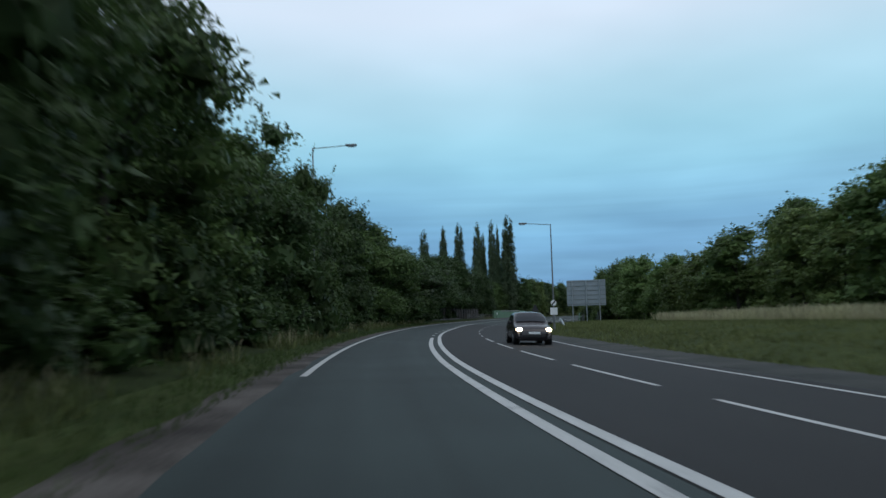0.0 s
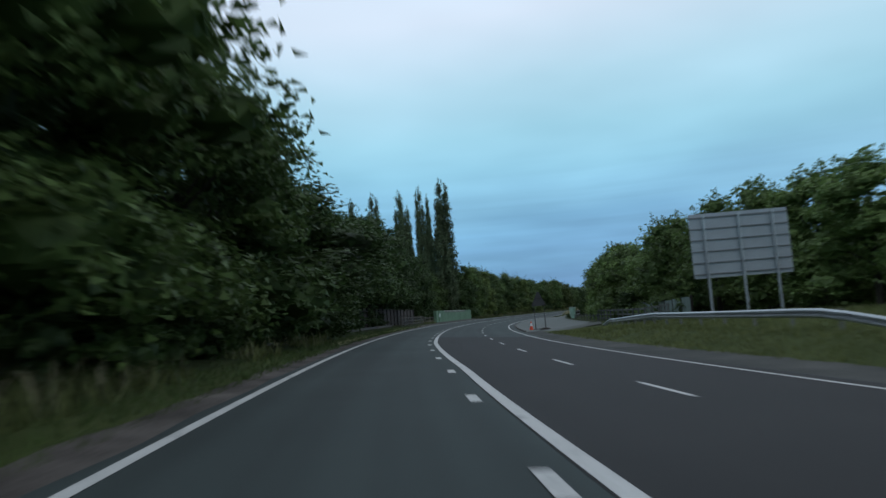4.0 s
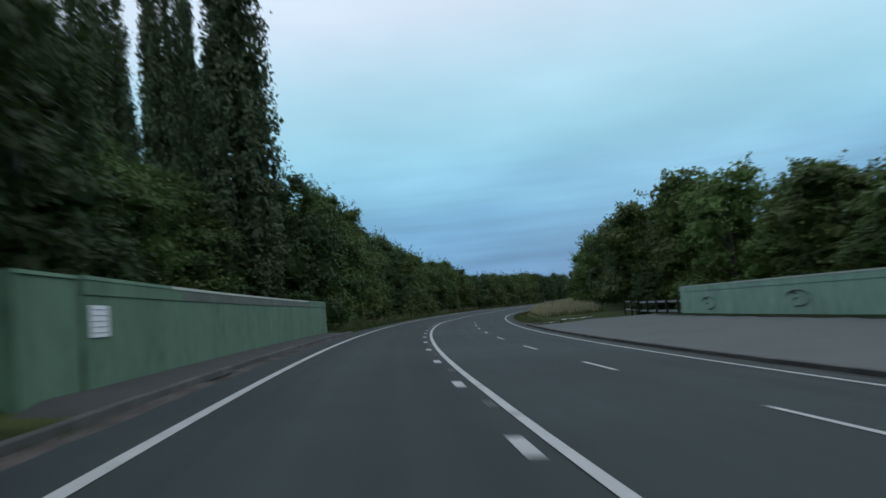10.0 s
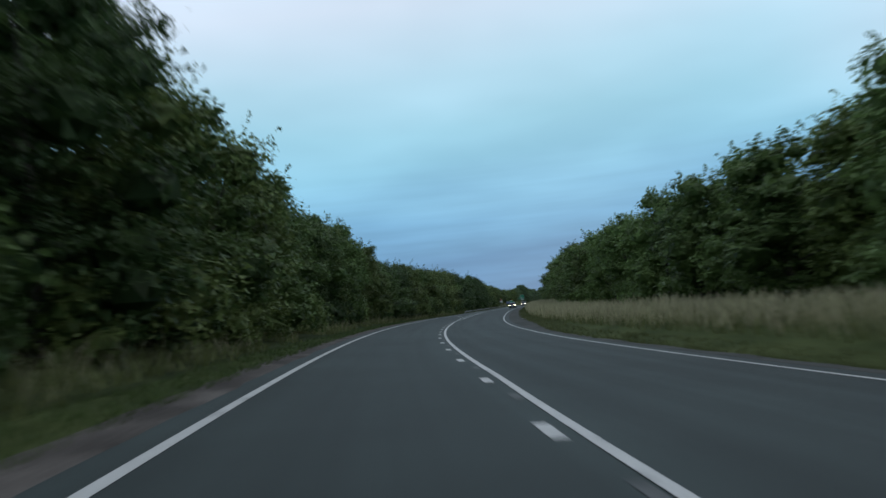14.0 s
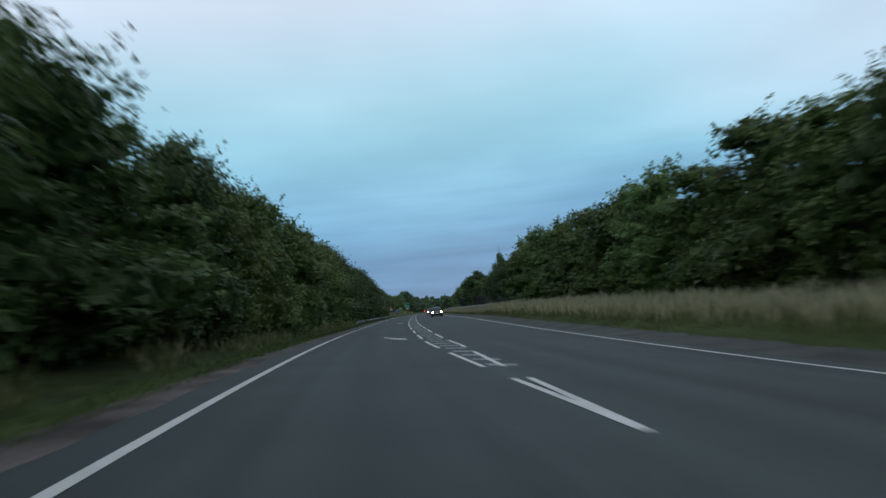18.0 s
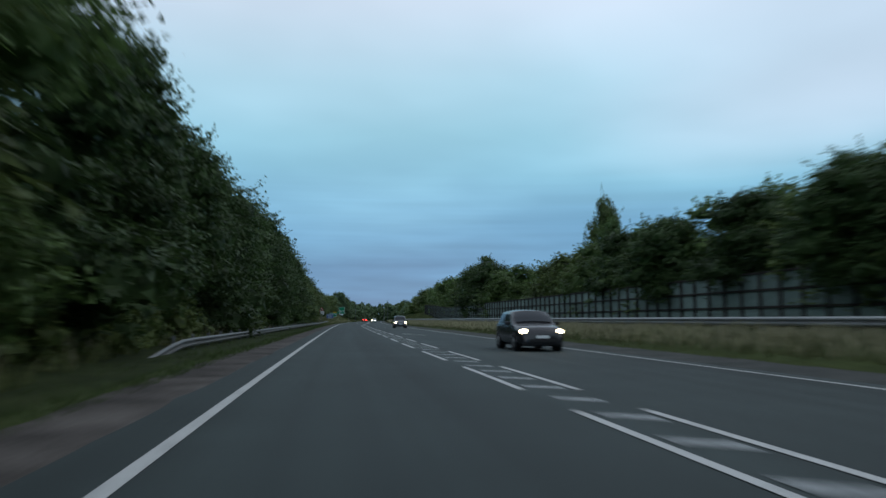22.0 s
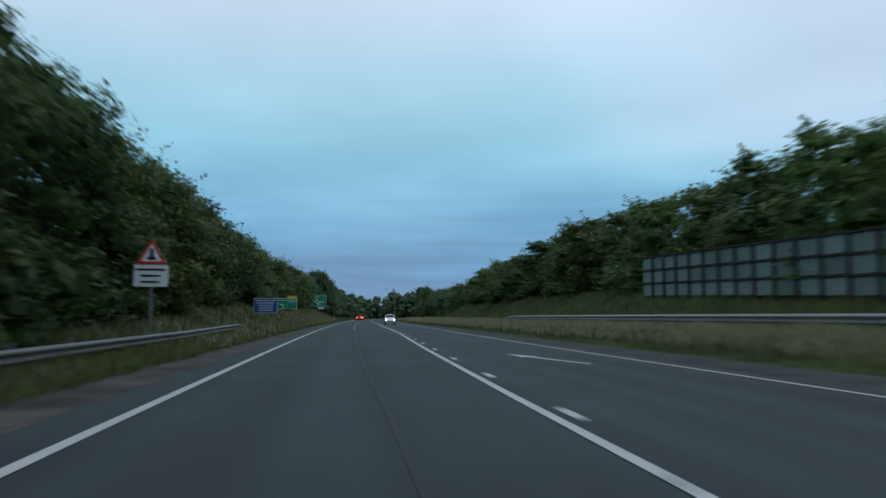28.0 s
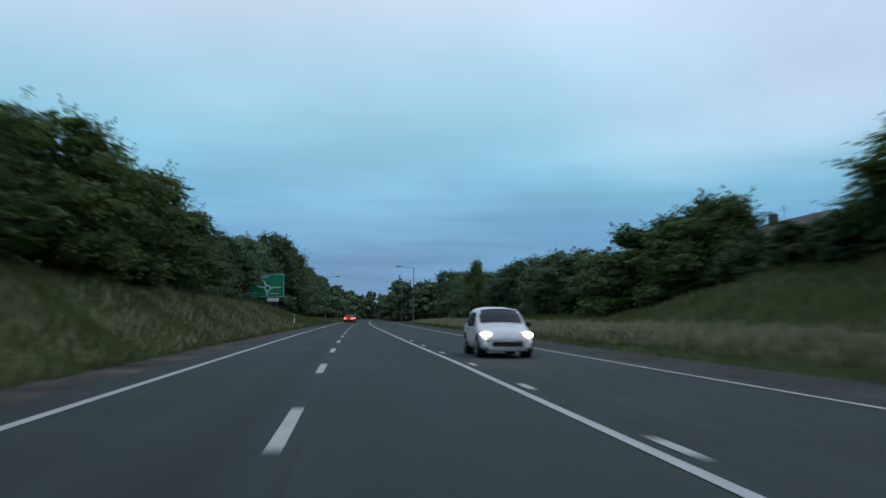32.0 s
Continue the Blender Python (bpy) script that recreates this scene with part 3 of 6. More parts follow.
for a, b, c in ((556.0, 700.0, 3.04), (700.0, 790.0, 3.0)):  # joint between the two lanes
    stripe("tar_seam", a, b, lambda s: c + 0.03 * np.sin(s * 0.21), 0.07, TAR, 0.005)


def lane_arrow(tip_s, tip_u, end_s, end_u):
    """Tip and tail in the road's own measure; the shaft thickens to the head and hooks at the tail."""
    d = np.array([end_s - tip_s, end_u - tip_u])
    ln = float(np.hypot(*d))
    d = d / ln
    n = np.array([-d[1], d[0]])
    side = 1.0 if d[0] > 0 else -1.0
    shape = [(0, 0), (0.36, 0.34), (0.33, 0.13), (0.6, 0.12), (0.86, 0.13), (1.0, 0.20), (1.04, 0.0), (0.86, -0.07), (0.6, -0.08), (0.33, -0.08), (0.40, -0.30)]
    bm = bmesh.new()
    vs = []
    for a, b in shape:
        p = np.array([tip_s, tip_u]) + d * a * ln + n * b * side
        vs.append(bm.verts.new(at(p[0], p[1], float(base_z(p[0], p[1])) + 0.012)))
    f = bm.faces.new(vs)
    bmesh.ops.triangulate(bm, faces=[f])
    bmesh.ops.recalc_face_normals(bm, faces=bm.faces)
    return part("lane_arrow", bm, PAINT, road)


for a, b, c, d in ((364.2, 3.85, 368.8, 2.75), (412.5, 3.9, 417.0, 3.1), (484.7, 6.3, 479.8, 7.7), (538.9, 6.2, 534.5, 7.7), (592.0, 7.6, 587.0, 8.6)):
    lane_arrow(a, b, c, d)


def build_land():
    rel = [-230, -90, -45, -25, -16, -12, -9.5, -8, -6.8, -5.8, -4.8, -3.9, -3.1, -2.4, -1.8, -1.3, -0.9, -0.3]
    rel_r = [0.45, 1.0, 1.7, 2.6, 4, 5.5, 7, 8.5, 10, 11.5, 13, 16, 22, 40, 90, 210]
    s_arr = np.arange(-58.0, 1060.0, 3.0)
    cols = [np.full_like(s_arr, u) for u in rel] + [far_edge(s_arr) + u for u in rel_r]
    pts = []
    for j, u in enumerate(cols):
        under = j in (len(rel) - 1, len(rel))
        rough = np.array([0.0 if under else 0.10 * noise.noise((float(a) * 0.25, float(b) * 0.4, 3.0)) for a, b in zip(s_arr, u)])
        near = np.clip(np.minimum(np.abs(u + 0.9), np.abs(u - far_edge(s_arr) - 0.9)) / 2.0, 0.1, 1.0)
        paved = (u > left_asphalt(s_arr) - 0.02) & (u < far_edge(s_arr) + 1.04)
        z = land_z(s_arr, u) - np.where(paved, 0.12, 0.03) + rough * near * ~paved
        pts.append(at(s_arr, u, z))
    w, n = len(cols), len(s_arr)
    V = np.stack(pts, 1).reshape(-1, 3)
    F = [(i * w + j, i * w + j + 1, (i + 1) * w + j + 1, (i + 1) * w + j) for i in range(n - 1) for j in range(w - 1)]
    k = len(V)
    # the level land beyond, to the horizon
    V = np.concatenate([V, [(-3000, -2500, -2.2), (3500, -2500, -2.2), (3500, 4000, -2.2), (-3000, 4000, -2.2)]])
    F.append((k, k + 1, k + 2, k + 3))
    ob = piece("ground", mesh_of("ground", V, F, LAND, None, True))
    return tagged(ob, "rough grassy verges and banks beside the road", "ground", kind="structure")


build_land()
ss = np.arange(-58.0, 1000.0, 0.8)


def ragged(seed, size):
    return np.array([size * (noise.noise((float(s) * 0.35, seed, 0.0)) + 0.6 * noise.noise((float(s) * 1.3, seed, 2.0))) for s in ss])


in_l, out_l, in_r, out_r = ragged(7.0, 0.10), ragged(11.0, 0.22), ragged(15.0, 0.16), ragged(19.0, 0.32)
g = ribbon("grit_strip", ss, [lambda s: left_dirt(s) - 0.28 + out_l, lambda s: left_dirt(s) + out_l, lambda s: 0.5 * (left_dirt(s) + left_asphalt(s)), lambda s: left_asphalt(s) + 0.10 + in_l, lambda s: left_asphalt(s) + 0.16 + in_l], 0.012, GRIT, None, lambda s, u: base_z(s, u) + np.where(u < left_dirt(s) - 0.2 + out_l, -0.02, np.where(u > left_asphalt(s) + 0.13 + in_l, -0.02, 0.0)))
tagged(g, "brown grit and leaf litter along the near road edge", "grit", kind="structure")
far_grit = lambda s: np.where((s > 126) & (s < 226), far_edge(s) + 0.76, far_edge(s) + np.interp(s, [228, 238, 290, 315], [2.25, 1.15, 1.15, 2.25]))
g = ribbon("grit_strip", ss, [lambda s: far_edge(s) + 0.58 + 0.5 * in_r, lambda s: far_edge(s) + 0.66 + 0.5 * in_r, lambda s: np.maximum(far_edge(s) + 0.7, far_grit(s) - 0.5), lambda s: np.maximum(far_edge(s) + 0.74, far_grit(s) + out_r * (far_grit(s) > far_edge(s) + 1))], 0.012, GRIT_PALE, None, lambda s, u: base_z(s, u) + np.where(u < far_edge(s) + 0.62 + 0.5 * in_r, -0.02, 0.0) + 0.05 * smooth(u - far_edge(s), 1.2, 2.2))
tagged(g, "grey-brown gravel along the far road edge", "grit", kind="structure")

ss = np.arange(-58.0, 590.0, 1.5)
wob = np.array([0.45 * noise.noise((float(s) * 0.17, 2.0, 5.0)) + 0.2 * noise.noise((float(s) * 0.7, 4.0, 5.0)) for s in ss])
# dark sheet over the verge, standing for the hedge's shade on the ground
g = ribbon("shaded_leaf_litter", ss, [lambda s: -7.2 + wob, lambda s: -5.4 + 0 * s, lambda s: -4.2 + 0 * s, lambda s: -3.2 + 0.6 * wob, lambda s: -2.62 + 0.6 * wob, lambda s: -2.4 + 0.6 * wob], 0.0, LITTER_SHADED, None, lambda s, u: land_z(s, u) + np.where(u > -2.5 + 0.6 * wob, -0.13, 0.055))
tagged(g, "dark soil and leaf litter under the hedge, darkened for its shade", "leaf litter", kind="structure")

# ---- where the trees stand ----
rng = np.random.default_rng(7)
LEFT_H_S, RIGHT_H_S = np.arange(-20.0, 861.0, 11.0), np.arange(-20.0, 861.0, 11.0)
LEFT_H = [12.1, 12.2, 12.3, 12.2, 11.7, 11.1, 11.0, 10.8, 11.2, 10.9, 10.3, 9.8, 9.3, 9.6, 11.3, 12.4, 12.4, 11.2, 9.8, 11.4, 10.2, 10.2, 11.2, 11.2, 10.8, 10.7, 11.2, 10.9, 10.2, 9.8, 9.9, 11.0, 9.6, 8.5, 8.2, 9.4, 9.8, 9.1, 9.8, 10.2, 10.6, 11.4, 11.8, 11.4, 10.8, 11.2, 10.6, 10.5, 10.5, 10.7, 12.1, 9.5, 9.2, 9.2, 9.8, 10.2, 9.4, 8.8, 8.8, 8.2, 6.4, 6.6, 6.8, 7.1, 5.4, 7.2, 6.7, 6.7, 7.4, 8.0, 8.5, 9.0, 10.5, 12.6, 11.6, 10.7, 10.3, 10.5, 10.0, 9.6, 9.4]
RIGHT_H = [8.8, 8.9, 8.9, 8.9, 9.0, 9.1, 9.3, 8.9, 8.7, 6.0, 7.4, 8.0, 9.2, 10.1, 8.6, 6.8, 9.9, 9.1, 8.5, 6.4, 7.4, 8.0, 11.0, 10.4, 9.6, 9.7, 9.5, 9.0, 8.8, 8.6, 9.3, 8.8, 9.5, 8.4, 9.2, 9.0, 8.6, 8.9, 8.2, 8.6, 9.3, 7.1, 9.8, 6.2, 8.0, 7.2, 7.2, 7.4, 7.2, 7.6, 6.1, 5.1, 5.5, 8.9, 8.0, 8.7, 7.9, 7.8, 6.7, 6.8, 7.0, 5.1, 5.8, 4.4, 5.2, 3.4, 5.8, 5.3, 6.6, 6.6, 6.7, 7.0, 7.4, 7.9, 8.4, 9.2, 10.3, 11.6, 10.5, 9.9, 9.6]
RIGHT_U_S, RIGHT_U = [-60, 60, 100, 130, 165, 215, 235, 280, 310, 430, 460, 600, 640, 1000], [31, 31, 28, 24.5, 24, 25, 23.0, 23.0, 24.2, 21.0, 24.4, 24.4, 23.0, 22.5]


def left_h(s):
    return np.interp(s, LEFT_H_S, LEFT_H)


def right_h(s):
    return np.interp(s, RIGHT_H_S, RIGHT_H)


def left_u(s):
    return -6.1 - np.interp(s, [560, 610, 715, 730, 770, 785], [0, 3.2, 3.2, 6.5, 6.5, 3]) * (s > 560) - np.interp(s, [100, 112, 160, 174, 212, 222], [0, 1.4, 1.4, 4.2, 4.5, 0]) - np.interp(s, [425, 445, 560, 600], [0, 1.3, 1.3, 0])


ROW_L, ROW_R, WOOD_L, WOOD_R = [], [], [], []
s = -16.0
while s < 830:
    kind = int(rng.integers(0, 5))
    ROW_L.append((2 if 100 < s < 200 or (s < 260 and kind % 2) else 0 if s < 260 else kind, s, float(left_u(s)) + 0.6 * float(rng.uniform(-1, 1)), float(rng.uniform(0.93, 1.05)), float(rng.uniform(0.95, 1.2))))
    s += (6.0 if s < 560 else 6.4) + float(rng.uniform(-1, 1))
s = 4.0
while s < 830:
    ROW_R.append((int(rng.integers(0, 5)), s, float(np.interp(s, RIGHT_U_S, RIGHT_U)) + float(rng.uniform(-0.8, 1.2)), float(rng.uniform(0.92, 1.04)), float(rng.uniform(0.92, 1.15))))
    s += 6.5 + float(rng.uniform(-1.2, 1.2))
for s in np.arange(-20, 860, 8.0):
    WOOD_L.append((s, (-19.0 if 712 < s < 775 else -13.5) + rng.uniform(-2, 2), rng.uniform(0.75, 0.9)))
    WOOD_R.append((s, float(np.interp(s, RIGHT_U_S, RIGHT_U)) + 7 + rng.uniform(-2, 2), rng.uniform(0.75, 0.9)))

# ---- foliage ----


def unit(v):
    return v / np.maximum(np.linalg.norm(v, axis=1, keepdims=True), 1e-6)


def leaf_cards(P, Nrm, size, rg):
    """Pointed leaf blades at the places P, facing Nrm, of the given lengths."""
    n = len(P)
    t = unit(np.cross(Nrm, unit(rg.normal(size=(n, 3)))))
    b = np.cross(Nrm, t)
    L = size[:, None]
    V = np.stack([P - t * L * 0.5 - b * L * 0.33, P - t * L * 0.4 + b * L * 0.33, P + t * L * 0.6], 1).reshape(-1, 3)
    return V, np.arange(3 * n).reshape(-1, 3)


ICO = [(0.0, 0.0, 1.0)] + [(0.894 * math.cos(k * 1.2566), 0.894 * math.sin(k * 1.2566), 0.447) for k in range(5)] + [(0.894 * math.cos((k + 0.5) * 1.2566), 0.894 * math.sin((k + 0.5) * 1.2566), -0.447) for k in range(5)] + [(0.0, 0.0, -1.0)]
ICO_F = [(0, 1 + k, 1 + (k + 1) % 5) for k in range(5)] + [(1 + k, 6 + k, 1 + (k + 1) % 5) for k in range(5)] + [(6 + k, 6 + (k + 1) % 5, 1 + (k + 1) % 5) for k in range(5)] + [(11, 6 + (k + 1) % 5, 6 + k) for k in range(5)]


def blob(c, r, rg, rough=0.2):
    """A lumpy twenty-sided ball, hidden deep in the leaves."""
    V = np.array(ICO)
    return V * (1 + rg.uniform(-rough, rough, (len(V), 1))) * np.asarray(r) + c, ICO_F


def crown_arrays(seed, H, R, leaves, size, low=0.06, pointed=0.5, shoots=22, columnar=False, core=0.6):
    """Leaves in tufts over the lobes of a crown, with long shoots that break its outline and a dark heart in each lobe."""
    rg = np.random.default_rng(seed)
    lobes = []
    if columnar:
        for j in range(6):  # upright plumes side by side
            a, off, tip = j * 2.4 + rg.uniform(-0.4, 0.4), R * (0.0 if j == 0 else rg.uniform(0.34, 0.60)), 1.0 if j == 0 else 0.56 + 0.08 * j + rg.uniform(-0.03, 0.03)
            for i in range(9):
                f = i / 8
                wide = (0.55 + 0.45 * f / 0.4 if f < 0.4 else 1.0 - 0.52 * ((f - 0.4) / 0.6) ** 2.2) * (1.0 if j == 0 else 0.72)
                r = R * 0.50 * wide * rg.uniform(0.80, 1.15)
                z = H * (low + (tip - low) * f * 0.975)
                lobes.append((np.array([off * math.cos(a) * (1 - 0.35 * f), off * math.sin(a) * (1 - 0.35 * f), z]), np.array([r, r, H * 0.075])))
    else:
        k = 27
        for i in range(k):
            h = low + (0.94 - low) * ((i + rg.uniform(0, 1)) / k)
            prof = math.sqrt(max(0.05, 1 - max(0.0, (h - 0.34) / 0.66) ** (1.3 + pointed))) * (0.80 + 0.2 * min(1, h * 4))
            rad = R * 0.74 * prof * math.sqrt(rg.uniform(0.05, 1.0))
            r = R * rg.uniform(0.27, 0.46) * (0.65 + 0.35 * prof)
            rz = r * rg.uniform(0.70, 1.0)
            a = rg.uniform(0, 2 * math.pi)
            z = max(min(h * H, H - rz * 0.75), rz * 0.8)
            lobes.append((np.array([rad * math.cos(a), rad * math.sin(a), z]), np.array([r, r, rz])))
    LC, LR = np.array([b[0] for b in lobes]), np.array([b[1] for b in lobes])
    vol = LR[:, 0] * LR[:, 2]
    # tufts sit on the lobes where no other lobe covers them
    per = 20
    want = leaves // per
    pick = rg.choice(len(lobes), want * 4, p=vol / vol.sum())
    D = unit(rg.normal(size=(want * 4, 3)) + np.array([0, 0, 0.3]))
    C = LC[pick] + D * LR[pick] * rg.uniform(0.84, 1.10, (want * 4, 1))
    inside = np.min(np.linalg.norm((C[:, None, :] - LC[None]) / LR[None], axis=2), axis=1)
    ok = np.flatnonzero((inside > 0.78) & (C[:, 2] > 0.1))[:want]
    C, D = C[ok], D[ok]
    n = len(C)
    rc = rg.uniform(0.26, 0.56, (n, 1)) * (min(R, 4.2) / 3.8 if not columnar else 0.75)
    flat = np.array([1.0, 1.0, 1.7 if columnar else 0.5])
    spread = rg.normal(size=(n, per, 3)) * flat * 0.62 * rc[:, None, :]
    P = (C[:, None, :] + spread).reshape(-1, 3)
    droop = np.linalg.norm(spread[:, :, :2], axis=2).reshape(-1) * (0.0 if columnar else 0.22)
    P[:, 2] = np.maximum(P[:, 2] - droop, 0.05)
    face = np.repeat(D * (0.8 if columnar else 0.5) + np.array([0, 0, 0.25 if columnar else 0.62]), per, axis=0)
    V, F = leaf_cards(P, unit(face + rg.normal(size=(len(P), 3)) * 0.42), size * rg.uniform(0.6, 1.4, len(P)), rg)
    Vs, Fs, base = [V], [F], len(V)
    # larger leaves deep inside
    m = leaves // 5
    pk = rg.choice(len(lobes), m, p=vol / vol.sum())
    Di = unit(rg.normal(size=(m, 3)))
    Pi = LC[pk] + Di * LR[pk] * rg.uniform(0.55, 0.86, (m, 1))
    Pi[:, 2] = np.maximum(Pi[:, 2], 0.05)
    v, f = leaf_cards(Pi, unit(Di + rg.normal(size=(m, 3)) * 0.5), size * rg.uniform(1.5, 2.4, m), rg)
    Vs.append(v)
    Fs.append(f + base)
    base += len(v)
    # shoots
    order = np.argsort(-LC[:, 2])
    for i in range(shoots):
        c = int(order[int(rg.integers(0, max(4, len(lobes) * 2 // 3)))])
        d = unit(np.array([[rg.normal(), rg.normal(), abs(rg.normal()) + 0.6]]))[0]
        if columnar:
            d = unit(np.array([[rg.normal() * 0.3, rg.normal() * 0.3, 1.0]]))[0]
        m = 26
        reach = rg.uniform(0.5, 1.5) * (H / 10 if not columnar else 0.7)
        tt = rg.random((m, 1))
        Pp = LC[c] + d * LR[c] * 0.85 + d * tt * reach + rg.normal(size=(m, 3)) * (0.20 - 0.15 * tt)
        v, f = leaf_cards(Pp, unit(rg.normal(size=(m, 3)) + np.array([0, 0, 0.6])), size * 0.85 * rg.uniform(0.7, 1.2, m), rg)
        Vs.append(v)
        Fs.append(f + base)
        base += len(v)
    tri_v, tri_f = [], []
    for c, r in (lobes if core else []):
        v, f = blob(c, r * core, rg)
        v[:, 2] = np.maximum(v[:, 2], 0.1)
        tri_f += [[i + base for i in q] for q in f]
        tri_v.append(v)
        base += len(v)
    return np.concatenate(Vs + tri_v), np.concatenate(Fs), tri_f, lobes


def tree_proto(name, seed, H, R, leaves, size, mat, columnar=False, **kw):
    V, Q, T, blobs = crown_arrays(seed, H, R, leaves, size, columnar=columnar, **kw)
    holder = new(name)
    me = mesh_of("crown", V, [tuple(q) for q in Q.tolist()] + [tuple(t) for t in T], mat)
    piece("crown", me, holder)
    bm = bmesh.new()
    rod(bm, (0, 0, -0.3), (0, 0, H * 0.45), 0.20 * H / 10, 0.11 * H / 10, 9)
    rod(bm, (0, 0, H * 0.44), (0.1, 0, H * 0.8), 0.11 * H / 10, 0.03, 7)
    rg = np.random.default_rng(seed)
    for i in rg.choice(len(blobs), 8, replace=False):
        c = blobs[int(i)][0]
        z0 = max(0.4, min(c[2] - 0.8, H * 0.6))
        rod(bm, (0, 0, z0 * 0.8), tuple(c), 0.06 * H / 10, 0.02, 6)
    part("trunk", bm, BARK, holder)
    return holder


PROTOS = [
    tree_proto("tree", 11, 10, 3.7, 11000, 0.20, LEAF_HEDGE, pointed=0.4),
    tree_proto("tree", 12, 10, 3.4, 11000, 0.20, LEAF_OLIVE, pointed=0.9),
    tree_proto("tree", 13, 10, 3.9, 11000, 0.20, LEAF_DARK_SHADED, pointed=0.2),
    tree_proto("tree", 14, 10, 3.3, 11000, 0.20, LEAF_HEDGE, pointed=0.7),
    tree_proto("tree", 15, 10, 3.8, 11000, 0.20, LEAF_OLIVE, pointed=0.3),
    tree_proto("tree", 16, 10, 3.7, 6200, 0.25, LEAF, pointed=0.4),
    tree_proto("tree", 17, 10, 3.5, 6200, 0.25, LEAF_OLIVE, pointed=0.8),
    tree_proto("tree", 18, 10, 3.8, 6200, 0.25, LEAF, pointed=0.2),
    tree_proto("tree", 19, 10, 3.4, 6200, 0.25, LEAF, pointed=0.7),
    tree_proto("tree", 20, 10, 3.8, 6200, 0.25, LEAF_OLIVE, pointed=0.3),
    tree_proto("tree", 21, 10, 3.7, 6200, 0.25, LEAF_HAZED, pointed=0.5),
    tree_proto("tree", 22, 10, 3.6, 6200, 0.25, LEAF_HAZED, pointed=0.2),
    tree_proto("tree", 23, 10, 3.9, 11000, 0.20, LEAF_DARK_SHADED, pointed=0.2, low=0.3),
    tree_proto("tree", 24, 10, 3.8, 11000, 0.20, LEAF_DARK_SHADED, pointed=0.5, low=0.3),
]
TREE_LABEL = ["leafy mid-green roadside tree, foliage down to the ground", "olive-green roadside tree with a pointed crown", "dense green roadside tree with a broad crown", "mid-green young roadside tree with ragged outline", "olive-green broad roadside tree, thick with leaves"]
used = [False] * len(PROTOS)


def plant(k, s, u, h, wide, label=None):
    wide *= max(1.0, math.sqrt(h / 11.0))
    z = float(land_z(s, u)) - 0.1
    p = at(s, u, z)
    m = Matrix.LocRotScale(Vector(p), Euler((0, 0, float(rng.uniform(0, 6.28)))), Vector((wide, wide, h / 10)))
    ob = PROTOS[k]
    if not used[k]:
        used[k] = True
        ob.matrix_basis = m
    else:
        ob = copy_thing(ob, Matrix.LocRotScale(m.translation, m.to_quaternion(), None))
        ob.scale = (wide, wide, h / 10)
    return tagged(ob, label or (TREE_LABEL[k % 5] if k < 10 else "dense dark-green tree with bare lower trunk overhanging the fence, leaves darkened for canopy shade" if k > 11 else "tree far along the road, leaves paled for distance haze"), "tree", group="roadside trees")


for k, s, u, rel, wide in ROW_L:
    if 70 < s < 95:
        wide, u = wide * 1.15, u + 0.8
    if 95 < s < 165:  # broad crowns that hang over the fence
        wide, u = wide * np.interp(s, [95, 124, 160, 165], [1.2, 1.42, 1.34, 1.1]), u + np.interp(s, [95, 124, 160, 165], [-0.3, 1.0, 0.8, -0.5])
    # leaves darkened to stand for the canopy's shade over the fence
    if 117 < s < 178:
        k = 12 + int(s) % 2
    if 445 < s < 535:  # heavy crowns over the crash barrier, in leaves darkened for shade
        k = (2, 12, 2, 13)[int(s) % 4]
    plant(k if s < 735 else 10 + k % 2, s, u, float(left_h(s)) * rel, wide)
for k, s, u, rel, wide in ROW_R:
    if 687 < s < 699:  # a gap that shows the bank
        continue
    # some crowns take the darkened leaves, for shade at the trees' foot
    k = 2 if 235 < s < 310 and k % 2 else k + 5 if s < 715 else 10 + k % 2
    plant(k, s, u, float(right_h(s)) * rel, wide)

